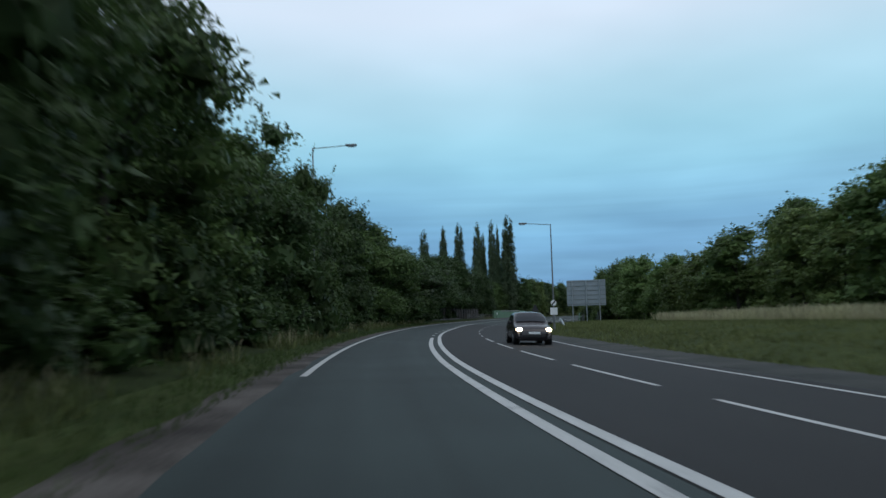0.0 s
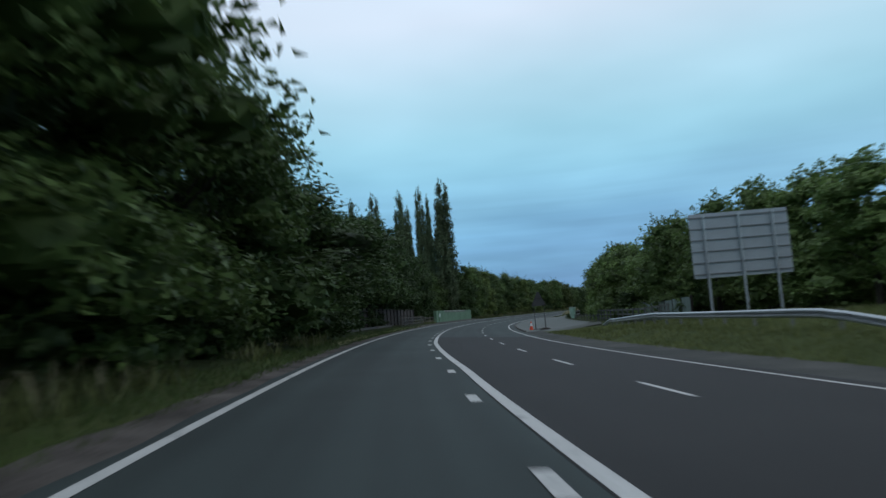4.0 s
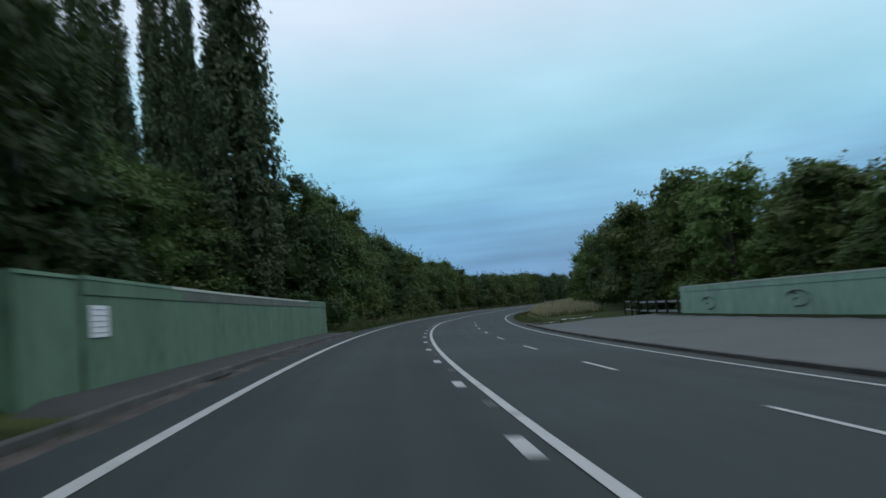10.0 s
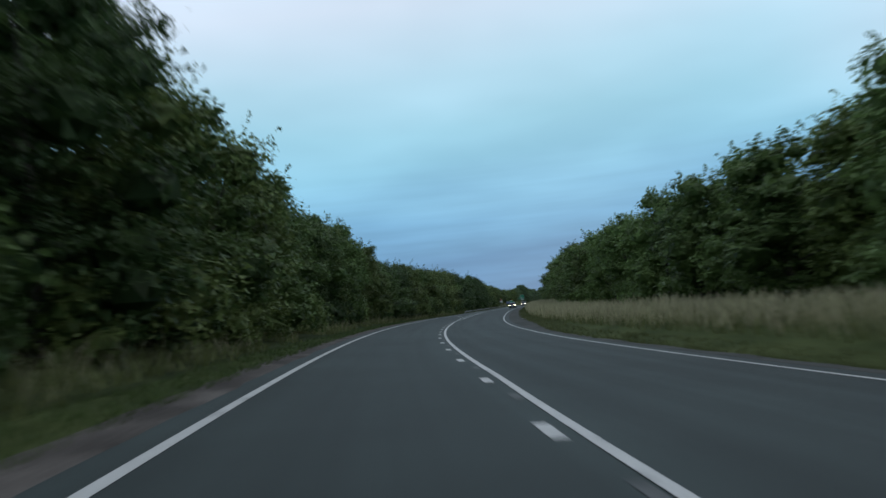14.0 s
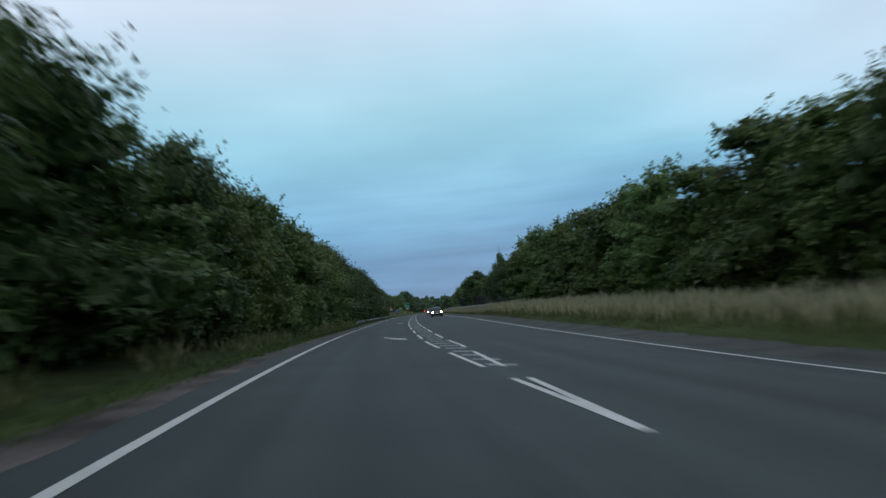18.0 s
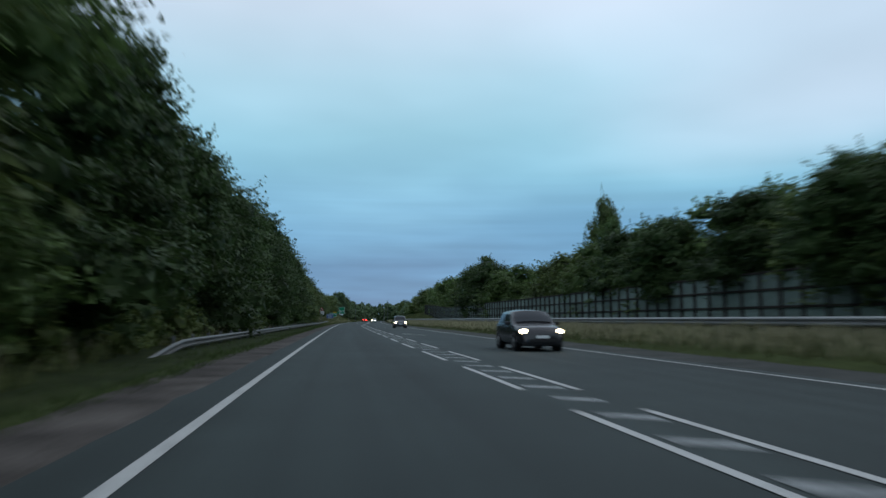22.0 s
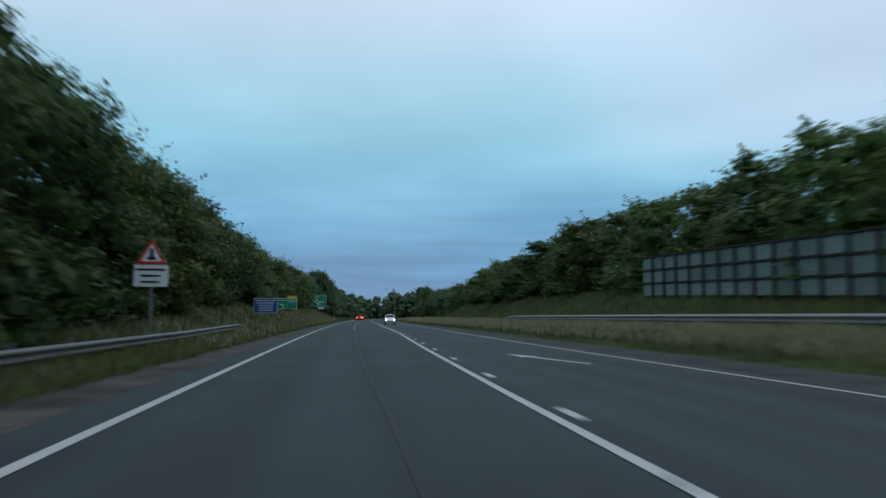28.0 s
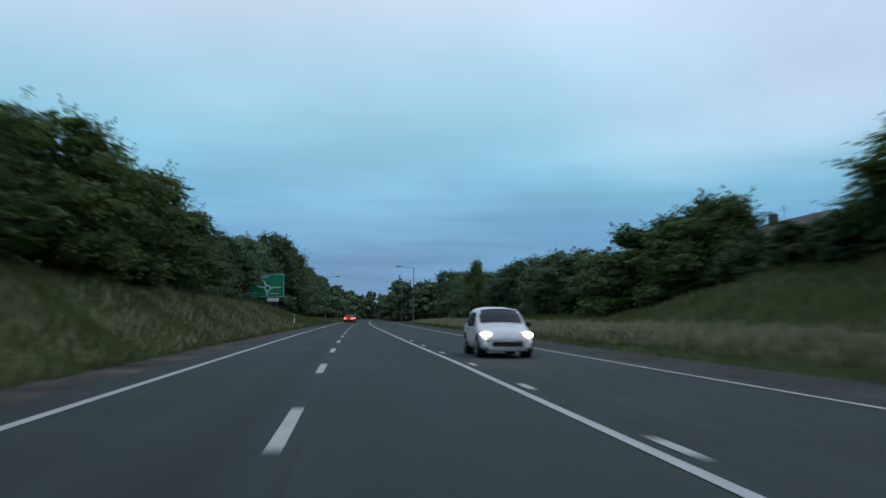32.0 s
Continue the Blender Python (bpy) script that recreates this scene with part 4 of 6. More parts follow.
# single trees that stand out
for k, s, u, h, wide, what in ((13, 100.5, -4.6, 8.4, 1.85, "dark broad tree reaching out over the lane"), (2, 531.0, 23.2, 9.0, 1.15, "broad round dark-green tree spreading over the noise barrier"), (0, 536.0, 23.0, 10.2, 1.2, "broad round dark-green tree spreading over the noise barrier"), (0, 546.0, 23.6, 8.2, 1.1, "broad round dark-green tree spreading over the noise barrier"), (2, 541.0, 23.6, 9.4, 1.2, "broad round dark-green tree spreading over the noise barrier"), (3, 481.5, 23.2, 9.0, 0.5, "slender tall tree rising above its neighbours"), (1, 485.5, 24.0, 11.2, 0.5, "slender tall tree rising above its neighbours"), (7, 427.5, 22.6, 9.2, 1.0, "broad dark-green tree before the noise barrier's end"), (5, 675.5, 24.4, 5.0, 1.0, "round leafy tree on top of the bank"), (8, 680.5, 24.6, 5.0, 1.0, "round leafy tree on top of the bank"), (2, 499.0, -6.8, 12.6, 0.95, "tall dark tree towering over the crash barrier"), (0, 531.0, -7.8, 12.0, 0.9, "tall tree towering over the crash barrier"), (7, 702.2, 25.4, 6.6, 0.85, "dark tree standing clear on the bank"), (2, 705.6, 26.4, 7.6, 0.95, "dark tree standing clear on the bank"), (2, 710.5, 26.6, 7.2, 1.0, "dark tree standing clear on the bank"), (0, 72.0, 37.0, 11.5, 1.5, "large round tree beyond the grass"), (1, 763.0, 19.5, 8.4, 0.55, "dark conical tree by the verge"), (12, 176.5, -6.9, 10.2, 1.12, "dense dark tree crowding over the end of the fence"), (13, 182.0, -6.7, 11.2, 1.1, "dense dark tree crowding over the end of the fence"), (2, 188.5, -7.6, 10.4, 1.0, "dark-green tree standing behind the parapet"), (13, 441.0, 20.6, 7.0, 0.8, "dark tree hanging over the noise barrier"), (12, 449.5, 21.0, 6.8, 0.8, "dark tree hanging over the noise barrier"), (13, 458.0, 21.4, 6.7, 0.8, "dark tree hanging over the noise barrier"), (12, 467.0, 21.6, 6.6, 0.8, "dark tree hanging over the noise barrier"), (13, 476.0, 21.8, 6.8, 0.75, "dark tree hanging over the noise barrier"), (3, 46.0, -4.2, 10.9, 0.66, "slender tree crowding the lamp column in the hedge"), (2, 72.5, -5.4, 11.5, 0.8, "tall dark tree leaning out of the hedge"), (5, 684.5, 24.8, 6.0, 0.95, "round leafy tree on top of the bank"), (3, 229.0, -4.7, 11.4, 1.05, "ragged tree leaning out of the hedge"), (1, 236.5, -5.2, 11.8, 1.0, "ragged tree leaning out of the hedge"), (4, 794.0, -8.6, 12.0, 0.8, "ragged tree standing above the hedge")):
    plant(k, s, u, h, wide, what)

shrub = tree_proto("shrub", 71, 2.6, 1.7, 1700, 0.15, LEAF_DARK_SHADED, shoots=14, low=0.05)
shrub_b = tree_proto("shrub", 72, 2.4, 1.8, 1700, 0.15, LEAF_OLIVE, shoots=14, low=0.05)
first = [True, True]


def bush(k, s, u, h, wide):
    base = (shrub, shrub_b)[k]
    m = Matrix.Translation(Vector(at(s, u, float(land_z(s, u)) - 0.08))) @ Matrix.Rotation(float(rng.uniform(0, 6.28)), 4, "Z")
    if first[k]:
        first[k] = False
        base.matrix_basis = m
        ob = base
    else:
        ob = copy_thing(base, m)
    ob.scale = (wide, wide, h)
    return tagged(ob, ("dark-green leafy shrub at the foot of the trees", "olive-green leafy shrub at the foot of the trees")[k], "shrub", group="roadside shrubs")


s = -6.0
while s < 590:
    if s < 106 or 217 < s:
        u = -4.1 if s < 200 else -5.0 if s < 430 else -6.3
        pick_ = int(rng.integers(0, 2))
        bush(0 if s < 200 else pick_, s, u + float(rng.uniform(-0.4, 0.3)), float(rng.uniform(0.7, 1.35)), float(rng.uniform(0.85, 1.15)))
    s += float(rng.uniform(3.0, 5.4))
for s, u, h in ((110.5, -5.0, 0.75), (119.0, -5.1, 0.6), (124.5, -4.9, 0.85), (131.0, -5.1, 0.65), (138.5, -5.0, 0.85), (144.5, -5.1, 0.6), (688.0, 23.6, 1.0), (690.0, 25.4, 1.1), (691.5, 24.4, 0.9), (694.0, 26.2, 1.1), (695.0, 24.2, 1.0), (698.0, 26.4, 1.1), (684.5, 22.6, 1.0), (699.0, 23.6, 0.9), (39.4, -3.0, 1.7), (42.0, -3.4, 1.5), (108.0, -4.0, 1.1), (113.0, -4.2, 1.3), (137.0, 21.2, 1.1), (121.0, 23.2, 1.2), (176.5, -4.5, 0.8), (215.0, -4.0, 1.0), (180.5, -5.2, 1.0), (184.5, -4.6, 1.2), (188.5, -4.7, 1.1), (224.0, 19.6, 1.2), (186.0, 17.9, 0.35), (175.0, 17.9, 0.3), (662.0, 21.0, 0.8), (695.0, 23.0, 1.0), (674.0, 21.4, 0.7), (677.0, 22.6, 0.9), (680.0, 21.2, 0.65), (682.5, 22.2, 0.8), (686.5, 21.6, 0.7), (690.5, 22.2, 0.8), (694.0, 21.8, 0.7), (701.0, 22.0, 0.9), (705.0, 22.4, 1.0), (710.0, 21.8, 1.0), (715.0, 21.6, 1.1), (721.0, 21.2, 1.0), (640.0, -7.0, 0.9), (668.0, -6.5, 0.8), (700.0, -7.5, 1.0)):
    bush(0, s, u, h, h if h < 0.5 else 1.0)

# woods behind, and across the far end
def woods():
    small = [crown_arrays(50 + i, 10, 4.4, 520, 0.95, shoots=0, core=0.74) for i in range(4)]
    fine = [crown_arrays(50 + i, 10, 4.4, 1100, 0.5, shoots=6, core=0.74) for i in range(4)]
    spots = []
    for s, u, rel in WOOD_L:
        spots.append((s, u, float(left_h(s)) * rel))
    for s, u, rel in WOOD_R:
        if not 684 < s < 708:
            spots.append((s, u, float(right_h(s)) * rel))
        if not 684 < s < 728:
            spots.append((s + 4, u + 10, 0.8 * float(right_h(s))))
    for s in np.arange(840, 1010, 9.0):
        for u in (-16, -8, 14, 22, 32):
            spots.append((s, u + rng.uniform(-3, 3), rng.uniform(8, 10.5)))
    for u in np.arange(-150, 150, 5.0):
        spots.append((1015 + rng.uniform(-8, 8), u, rng.uniform(9, 12)))
        spots.append((1035 + rng.uniform(-8, 8), u, rng.uniform(11, 14)))
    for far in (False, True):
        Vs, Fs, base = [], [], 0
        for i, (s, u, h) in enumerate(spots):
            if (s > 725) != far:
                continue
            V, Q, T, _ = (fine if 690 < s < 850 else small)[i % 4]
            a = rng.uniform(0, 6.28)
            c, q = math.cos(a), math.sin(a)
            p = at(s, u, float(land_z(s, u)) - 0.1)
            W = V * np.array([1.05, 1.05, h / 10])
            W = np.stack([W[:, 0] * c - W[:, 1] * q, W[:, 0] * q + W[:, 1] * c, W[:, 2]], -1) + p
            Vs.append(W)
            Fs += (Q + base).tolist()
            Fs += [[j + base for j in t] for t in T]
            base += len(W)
        # the far half is coloured paler in place of haze
        ob = piece("woodland", mesh_of("woodland", np.concatenate(Vs), Fs, LEAF_HAZED if far else LEAF))
        tagged(ob, "woodland closing the far end of the road, leaves paled for haze" if far else "thick green woodland standing behind the roadside trees", "woodland", kind="stuff")


woods()

# tall Lombardy poplars in a row
pop = tree_proto("poplar", 31, 21, 2.6, 16000, 0.24, LEAF_POPLAR, columnar=True, shoots=26, low=0.04, core=0.5)
POPLARS = [(215, -7.4, 27.2, 1.2), (215.5, -10.4, 24.6, 0.55), (215, -11.9, 26.2, 0.72), (216, -14.9, 22.8, 0.66), (215, -16.4, 25.8, 0.9), (215.5, -22.6, 26.0, 1.0), (216, -27.5, 25.5, 0.95), (217, -34, 25.0, 1.0)]
for i, (s, u, h, w) in enumerate(POPLARS):
    z = float(land_z(s, u)) - 0.1
    p = at(s, u, z)
    ob = pop if i == 0 else copy_thing(pop, Matrix.Translation(Vector(p)) @ Matrix.Rotation(i * 1.3, 4, "Z"))
    if i == 0:
        ob.location = p
    ob.scale = (w, w, h / 21)
    tagged(ob, "tall slim Lombardy poplar in a row behind the parapet", "poplar", group="row of poplars")


def grass_patch(name, label, count, area, height, width, mat, lean=0.35, keep=None, heads=False):
    """Blades of grass: narrow bent triangles in one mesh. area(rng, n) gives s and u."""
    rg = np.random.default_rng(len(name) * 31 + count)
    s, u = area(rg, count)
    if keep is not None:
        ok = keep(s, u)
        s, u = s[ok], u[ok]
    n = len(s)
    P = at(s, u, land_z(s, u) - 0.05)
    clump = np.array([noise.noise((float(a) * 0.5, float(b) * 0.9, 1.0)) for a, b in zip(s, u)])
    hgt = height * rg.uniform(0.5, 1.25, n) * (1 + 0.45 * clump)
    ang = rg.uniform(0, 2 * np.pi, n)
    side = np.stack([np.cos(ang), np.sin(ang), 0 * ang], -1)
    bend = rg.normal(size=(n, 3)) * lean * hgt[:, None]
    bend[:, 2] = 0
    w = width * rg.uniform(0.7, 1.3, n)[:, None]
    up = np.stack([0 * hgt, 0 * hgt, hgt], -1)
    if heads:  # thin stalks that carry a broad pale head
        V = np.stack([P, P + up * 0.74 + bend * 0.6 - side * w, P + up + bend, P + up * 0.74 + bend * 0.6 + side * w], 1).reshape(-1, 3)
        F = np.arange(4 * n).reshape(-1, 4)
    else:
        V = np.stack([P - side * w, P + side * w, P + up + bend], 1).reshape(-1, 3)
        F = np.arange(3 * n).reshape(-1, 3)
    ob = piece(name, mesh_of(name, V, F.tolist(), mat))
    return tagged(ob, label, "grass", kind="stuff")


def not_paved(s, u):
    layby = (s > 124) & (s < 225) & (u > 2)
    wall_walk = (((s > 153) & (s < 169)) | ((s > 178) & (s < 216))) & (u < 0)
    return ~(layby | wall_walk)


def near_verge(r, n):
    s = r.uniform(-20, 800, n)
    return s, left_dirt(s) + 0.1 - 2.4 * r.random(n) ** 1.3


def near_weeds(r, n):
    s = r.uniform(-20, 600, n)
    return s, np.interp(s, [0, 200, 240, 430, 445], [-2.0, -2.2, -2.5, -2.5, -4.6]) - 2.4 * r.random(n)


def patchy(s, u):
    return not_paved(s, u) & (np.sin(s * 0.55 + u) + np.sin(s * 0.19 + 1.0) + 0.6 * np.sin(s * 1.7) > -0.3) & ~((s > 104) & (s < 160))


grass_patch("near_weeds", "tall rough weeds at the foot of the hedge", 42000, near_weeds, 0.55, 0.03, GRASS, lean=0.4, keep=patchy)
grass_patch("near_seed_heads", "dry seeding stalks among the weeds by the hedge", 9000, near_weeds, 0.75, 0.012, GRASS_TALL, lean=0.3, keep=patchy, heads=True)
grass_patch("dry_lip", "pale dry grass matted over the verge edge", 1100, lambda r, n: (r.uniform(96, 178, n), -1.05 - 0.55 * r.random(n)), 0.16, 0.02, GRASS_TALL, lean=0.8, keep=lambda s, u: np.sin(s * 0.7) + np.sin(s * 0.23 + 2.0) > -0.4)
grass_patch("verge_grass", "short green grass along the near verge", 85000, near_verge, 0.17, 0.02, LEAF_VERGE_SHADED, keep=lambda s, u: not_paved(s, u) & ~((s > 148) & (s < 172)))
grass_patch("bank_grass", "longer green grass on the bank below the trees", 70000, lambda r, n: (r.uniform(570, 800, n), -1.8 - 7.5 * r.random(n)), 0.36, 0.032, GRASS)


def right_near(r, n):
    s = r.uniform(-20, 800, n)
    return s, far_edge(s) + np.interp(s, [228, 238, 290, 315], [2.0, 0.95, 0.95, 2.0]) + np.where((s > 222), 1.8, 3.0) * r.random(n)


def right_tall(r, n):
    s = r.uniform(238, 432, n)
    return s, far_edge(s) + 3.2 + 5.5 * r.random(n) ** 0.8


def right_low(r, n):
    s = r.uniform(424, 800, n)
    return s, far_edge(s) + 2.8 + 3.6 * r.random(n) ** 0.9


def right_field(r, n):
    s = r.uniform(-10, 124, n)
    return s, far_edge(s) + 2.0 + 15 * r.random(n)


grass_patch("mown_grass", "mown green grass along the far verge", 60000, right_near, 0.16, 0.02, GRASS, keep=not_paved)
grass_patch("tall_green_grass", "rank green grass on the far verge", 24000, right_tall, 0.52, 0.03, GRASS, lean=0.3)
grass_patch("tall_grass", "tall pale seeding grass standing over the rank grass", 21000, right_tall, 0.84, 0.02, GRASS_TALL, lean=0.2, heads=True)
grass_patch("dry_grass", "pale dry grass standing before the crash barrier", 46000, right_low, 0.46, 0.02, GRASS_TALL, lean=0.3, heads=True)
grass_patch("rank_grass", "rank green grass along the far verge", 42000, right_low, 0.3, 0.03, GRASS, lean=0.35)
grass_patch("far_bank_grass", "longer green grass on the far bank below the trees", 60000, lambda r, n: (r.uniform(590, 800, n), 15.8 + 8 * r.random(n)), 0.36, 0.034, GRASS)
grass_patch("field_grass", "green grass of the wide verge", 50000, right_field, 0.2, 0.024, GRASS)
grass_patch("field_tall_grass", "dry tall grass at the foot of the trees", 16000, lambda r, n: (r.uniform(0, 78, n), 24 + 5 * r.random(n)), 0.8, 0.025, GRASS_TALL, lean=0.22, heads=True)
grass_patch("dry_bank_grass", "dry pale grass in patches on the near bank", 11000, lambda r, n: (r.uniform(596, 740, n), -1.9 - 5.5 * r.random(n)), 0.5, 0.02, GRASS_TALL, lean=0.4, keep=lambda s, u: np.sin(s * 0.9 + u) * np.sin(s * 0.31) > -0.1)

# ---- street lamps ----
def lamp_post(s, u, h, arm, label):
    """Steel column with a bracket arm towards the road; arm gives reach and side."""
    thing = new("street_lamp")
    bm = rod(bmesh.new(), (0, 0, -0.2), (0, 0, 1.5), 0.10, 0.10, 12)
    part("base_column", bm, STEEL_DULL, thing)
    bm = rod(bmesh.new(), (0, 0, 1.5), (0, 0, h), 0.075, 0.045, 12)
    part("pole", bm, STEEL_DULL, thing)
    bm = bmesh.new()
    rod(bm, (0, 0, h - 0.05), (arm, 0, h + 0.10), 0.03, 0.025, 8)
    part("bracket_arm", bm, STEEL_DULL, thing)
    sg = 1 if arm > 0 else -1
    bm = bmesh.new()
    box(bm, (0.75, 0.26, 0.13), Matrix.Translation((arm + sg * 0.3, 0, h + 0.12)), 0.05)
    head = part("lantern", bm, STEEL_DULL, thing)
    bm = bmesh.new()
    box(bm, (0.5, 0.2, 0.07), Matrix.Translation((arm + sg * 0.34, 0, h + 0.03)), 0.03)
    part("bowl", bm, LAMP_GLASS, head)
    bm = bmesh.new()
    box(bm, (0.11, 0.02, 0.4), Matrix.Translation((0, -0.1, 0.75)), 0.004)
    part("access_door", bm, STEEL_DULL, thing)
    thing.matrix_basis = stand(s, u)
    return tagged(thing, label, "street lamp", group="street lamps")


lamp_post(47.8, -4.1, 12.0, 2.2, "tall grey steel street lamp rising out of the hedge")
lamp_post(65.4, 13.2, 9.2, -2.1, "tall grey steel street lamp standing in the wide grass verge")
lamp_post(772, 11.6, 8.6, -2.0, "grey steel street lamp far along the road")
lamp_post(806, -3.4, 8.6, 2.0, "grey steel street lamp by the junction ahead")
lamp_post(838, 12.5, 8.6, -2.0, "grey steel street lamp by the junction ahead")


def plate(bm, w, h, t, m, r=0.03):
    """A flat sign plate with rounded corners, standing in x and z."""
    pts = []
    for cx, cz, a0 in ((w / 2 - r, h / 2 - r, 0), (-w / 2 + r, h / 2 - r, 90), (-w / 2 + r, -h / 2 + r, 180), (w / 2 - r, -h / 2 + r, 270)):
        for k in range(4):
            a = radians(a0 + 30 * k)
            pts.append((cx + r * math.cos(a), cz + r * math.sin(a)))
    front = [bm.verts.new(m @ Vector((x, -t / 2, z))) for x, z in pts]
    back = [bm.verts.new(m @ Vector((x, t / 2, z))) for x, z in pts]
    n = len(pts)
    bm.faces.new(front)
    bm.faces.new(back[::-1])
    for i in range(n):
        bm.faces.new((front[(i + 1) % n], front[i], back[i], back[(i + 1) % n]))
    bmesh.ops.recalc_face_normals(bm, faces=bm.faces)
    return bm


def ring_poly(bm, outer, inner, y):
    """A flat frame between two outlines of equal length, in the plane y."""
    a = [bm.verts.new((x, y, z)) for x, z in outer]
    b = [bm.verts.new((x, y, z)) for x, z in inner]
    n = len(a)
    for i in range(n):
        bm.faces.new((a[i], a[(i + 1) % n], b[(i + 1) % n], b[i]))
    return bm


# notices clamped to the lamp column
thing = new("column_sign")
part("disc", rod(bmesh.new(), (0, -0.115, 2.32), (0, -0.10, 2.32), 0.24, 0.24, 24), WHITE, thing)
part("bar", box(bmesh.new(), (0.44, 0.006, 0.11), Matrix.Translation((0, -0.12, 2.32)) @ Matrix.Rotation(radians(-45), 4, "Y")), BLACK, thing, "black slanting bar across the disc")
part("plate", plate(bmesh.new(), 0.62, 0.62, 0.015, Matrix.Translation((0.0, -0.11, 1.6))), WHITE, thing)
part("clip", box(bmesh.new(), (0.2, 0.03, 0.05), Matrix.Translation((0, -0.09, 1.75)), 0.008), STEEL, thing)
thing.matrix_basis = stand(65.4, 13.2)
tagged(thing, "pale square notice and small disc clamped on the lamp column", "road sign")


def big_sign_back(s, u, w, h, z0):
    thing = new("direction_sign")
    g = float(land_z(s, u))
    part("board", plate(bmesh.new(), w, h, 0.03, Matrix.Translation((0, 0, z0 + h / 2)), 0.08), SIGN_BACK, thing, "unpainted grey back of the board")
    for k in range(6):
        bm = box(bmesh.new(), (w * 0.985, 0.05, 0.06), Matrix.Translation((0, -0.042, z0 + h * (k + 0.35) / 5.7)), 0.006)
        part("rail", bm, STEEL_DULL, thing)
    for x in (-w * 0.36, 0.0, w * 0.34):
        bm = rod(bmesh.new(), (x, -0.12, -0.3), (x, -0.12, z0 + h - 0.1), 0.07, 0.07, 12)
        part("post", bm, STEEL, thing)
    thing.matrix_basis = stand(s, u, turn=-4)
    return tagged(thing, "large direction sign seen from behind, on three grey posts", "road sign")


big_sign_back(100.2, 19.6, 5.0, 3.35, 2.10)


# ---- crash barriers ----
def crash_barrier(s0, s1, u_of, label, ramp0=True, ramp1=True, top=0.64, mat=STEEL):
    thing = new("crash_barrier")
    tagged(thing, label, "crash barrier")
    ss = np.arange(s0, s1 + 0.1, 1.6)
    sec = [(0.0, -0.155), (0.03, -0.15), (0.083, -0.10), (0.083, -0.06), (0.0, -0.02), (0.0, 0.02), (0.083, 0.06), (0.083, 0.10), (0.03, 0.15), (0.0, 0.155), (-0.006, 0.15), (0.026, 0.14), (0.075, 0.095), (0.075, 0.065), (-0.008, 0.025), (-0.008, -0.025), (0.075, -0.065), (0.075, -0.095), (0.026, -0.14), (-0.006, -0.15)]
    flip = -1 if u_of(s0) > 2 else 1

    def lift(s):
        z = np.full_like(s, top - 0.155)
        if ramp0:
            z = z - 0.62 * (1 - smooth(s, s0, s0 + 9))
        if ramp1:
            z = z - 0.62 * smooth(s, s1 - 9, s1)
        return z
    sweep("beam", ss, [(a * flip, b) for a, b in sec], mat, thing, u_of, land_z, True, lift)
    bm = box(bmesh.new(), (0.10, 0.06, 0.95), Matrix.Translation((0, 0, 0.12)), 0.008)
    me = bpy.data.meshes.new("post")
    bm.to_mesh(me)
    bm.free()
    me.materials.append(STEEL_DULL)
    for s in np.arange(s0 + 7, s1 - 6, 3.2):
        u = float(u_of(s)) - 0.06 * flip
        piece("post", me, thing, stand(s, u))
    return thing


crash_barrier(442.5, 621.5, lambda s: -3.8 + 0.0 * np.asarray(s), "long galvanised steel crash barrier beside the near verge", top=0.47, mat=BEAM)
crash_barrier(426.0, 640.0, lambda s: 16.6 + 0.0 * np.asarray(s), "long galvanised steel crash barrier behind the tall grass", top=0.70, mat=BEAM_PALE)
crash_barrier(77.0, 134.0, lambda s: np.interp(s, [77, 100, 134], [15.3, 16.0, 18.2]), "galvanised steel crash barrier with ramped ends on the grass")

# ---- noise barrier ----
def noise_barrier():
    thing = new("noise_barrier")
    tagged(thing, "tall grey panelled noise barrier with dark posts before the trees", "noise barrier")
    bay, h = 1.6, 2.35
    bm = box(bmesh.new(), (0.24, 0.16, h + 0.5), Matrix.Translation((0, 0, (h + 0.5) / 2 - 0.35)), 0.015)
    post = bpy.data.meshes.new("post")
    bm.to_mesh(post)
    bm.free()
    post.materials.append(TIMBER_DARK)
    rows = 3
    ph = h / rows
    bm = box(bmesh.new(), (0.07, bay - 0.16, ph - 0.10), None, 0.012)
    panel = bpy.data.meshes.new("panel")
    bm.to_mesh(panel)
    bm.free()
    panel.materials.append(PANEL)
    bm = box(bmesh.new(), (0.15, bay - 0.15, 0.095), None, 0.01)
    rail = bpy.data.meshes.new("rail")
    bm.to_mesh(rail)
    bm.free()
    rail.materials.append(TIMBER_DARK)
    s = 438.0
    while s < 612:
        g = float(land_z(s, 20.6)) + 0.05
        piece("post", post, thing, stand(s, 20.6, g))
        g2 = (g + float(land_z(s + bay, 20.6)) + 0.05) / 2
        for k in range(rows):
            piece("panel", panel, thing, stand(s + bay / 2, 20.62, g2 + 0.1 + ph * (k + 0.5)))
            piece("rail", rail, thing, stand(s + bay / 2, 20.58, g2 + 0.1 + ph * (k + 1)))
        s += bay
    return thing


noise_barrier()

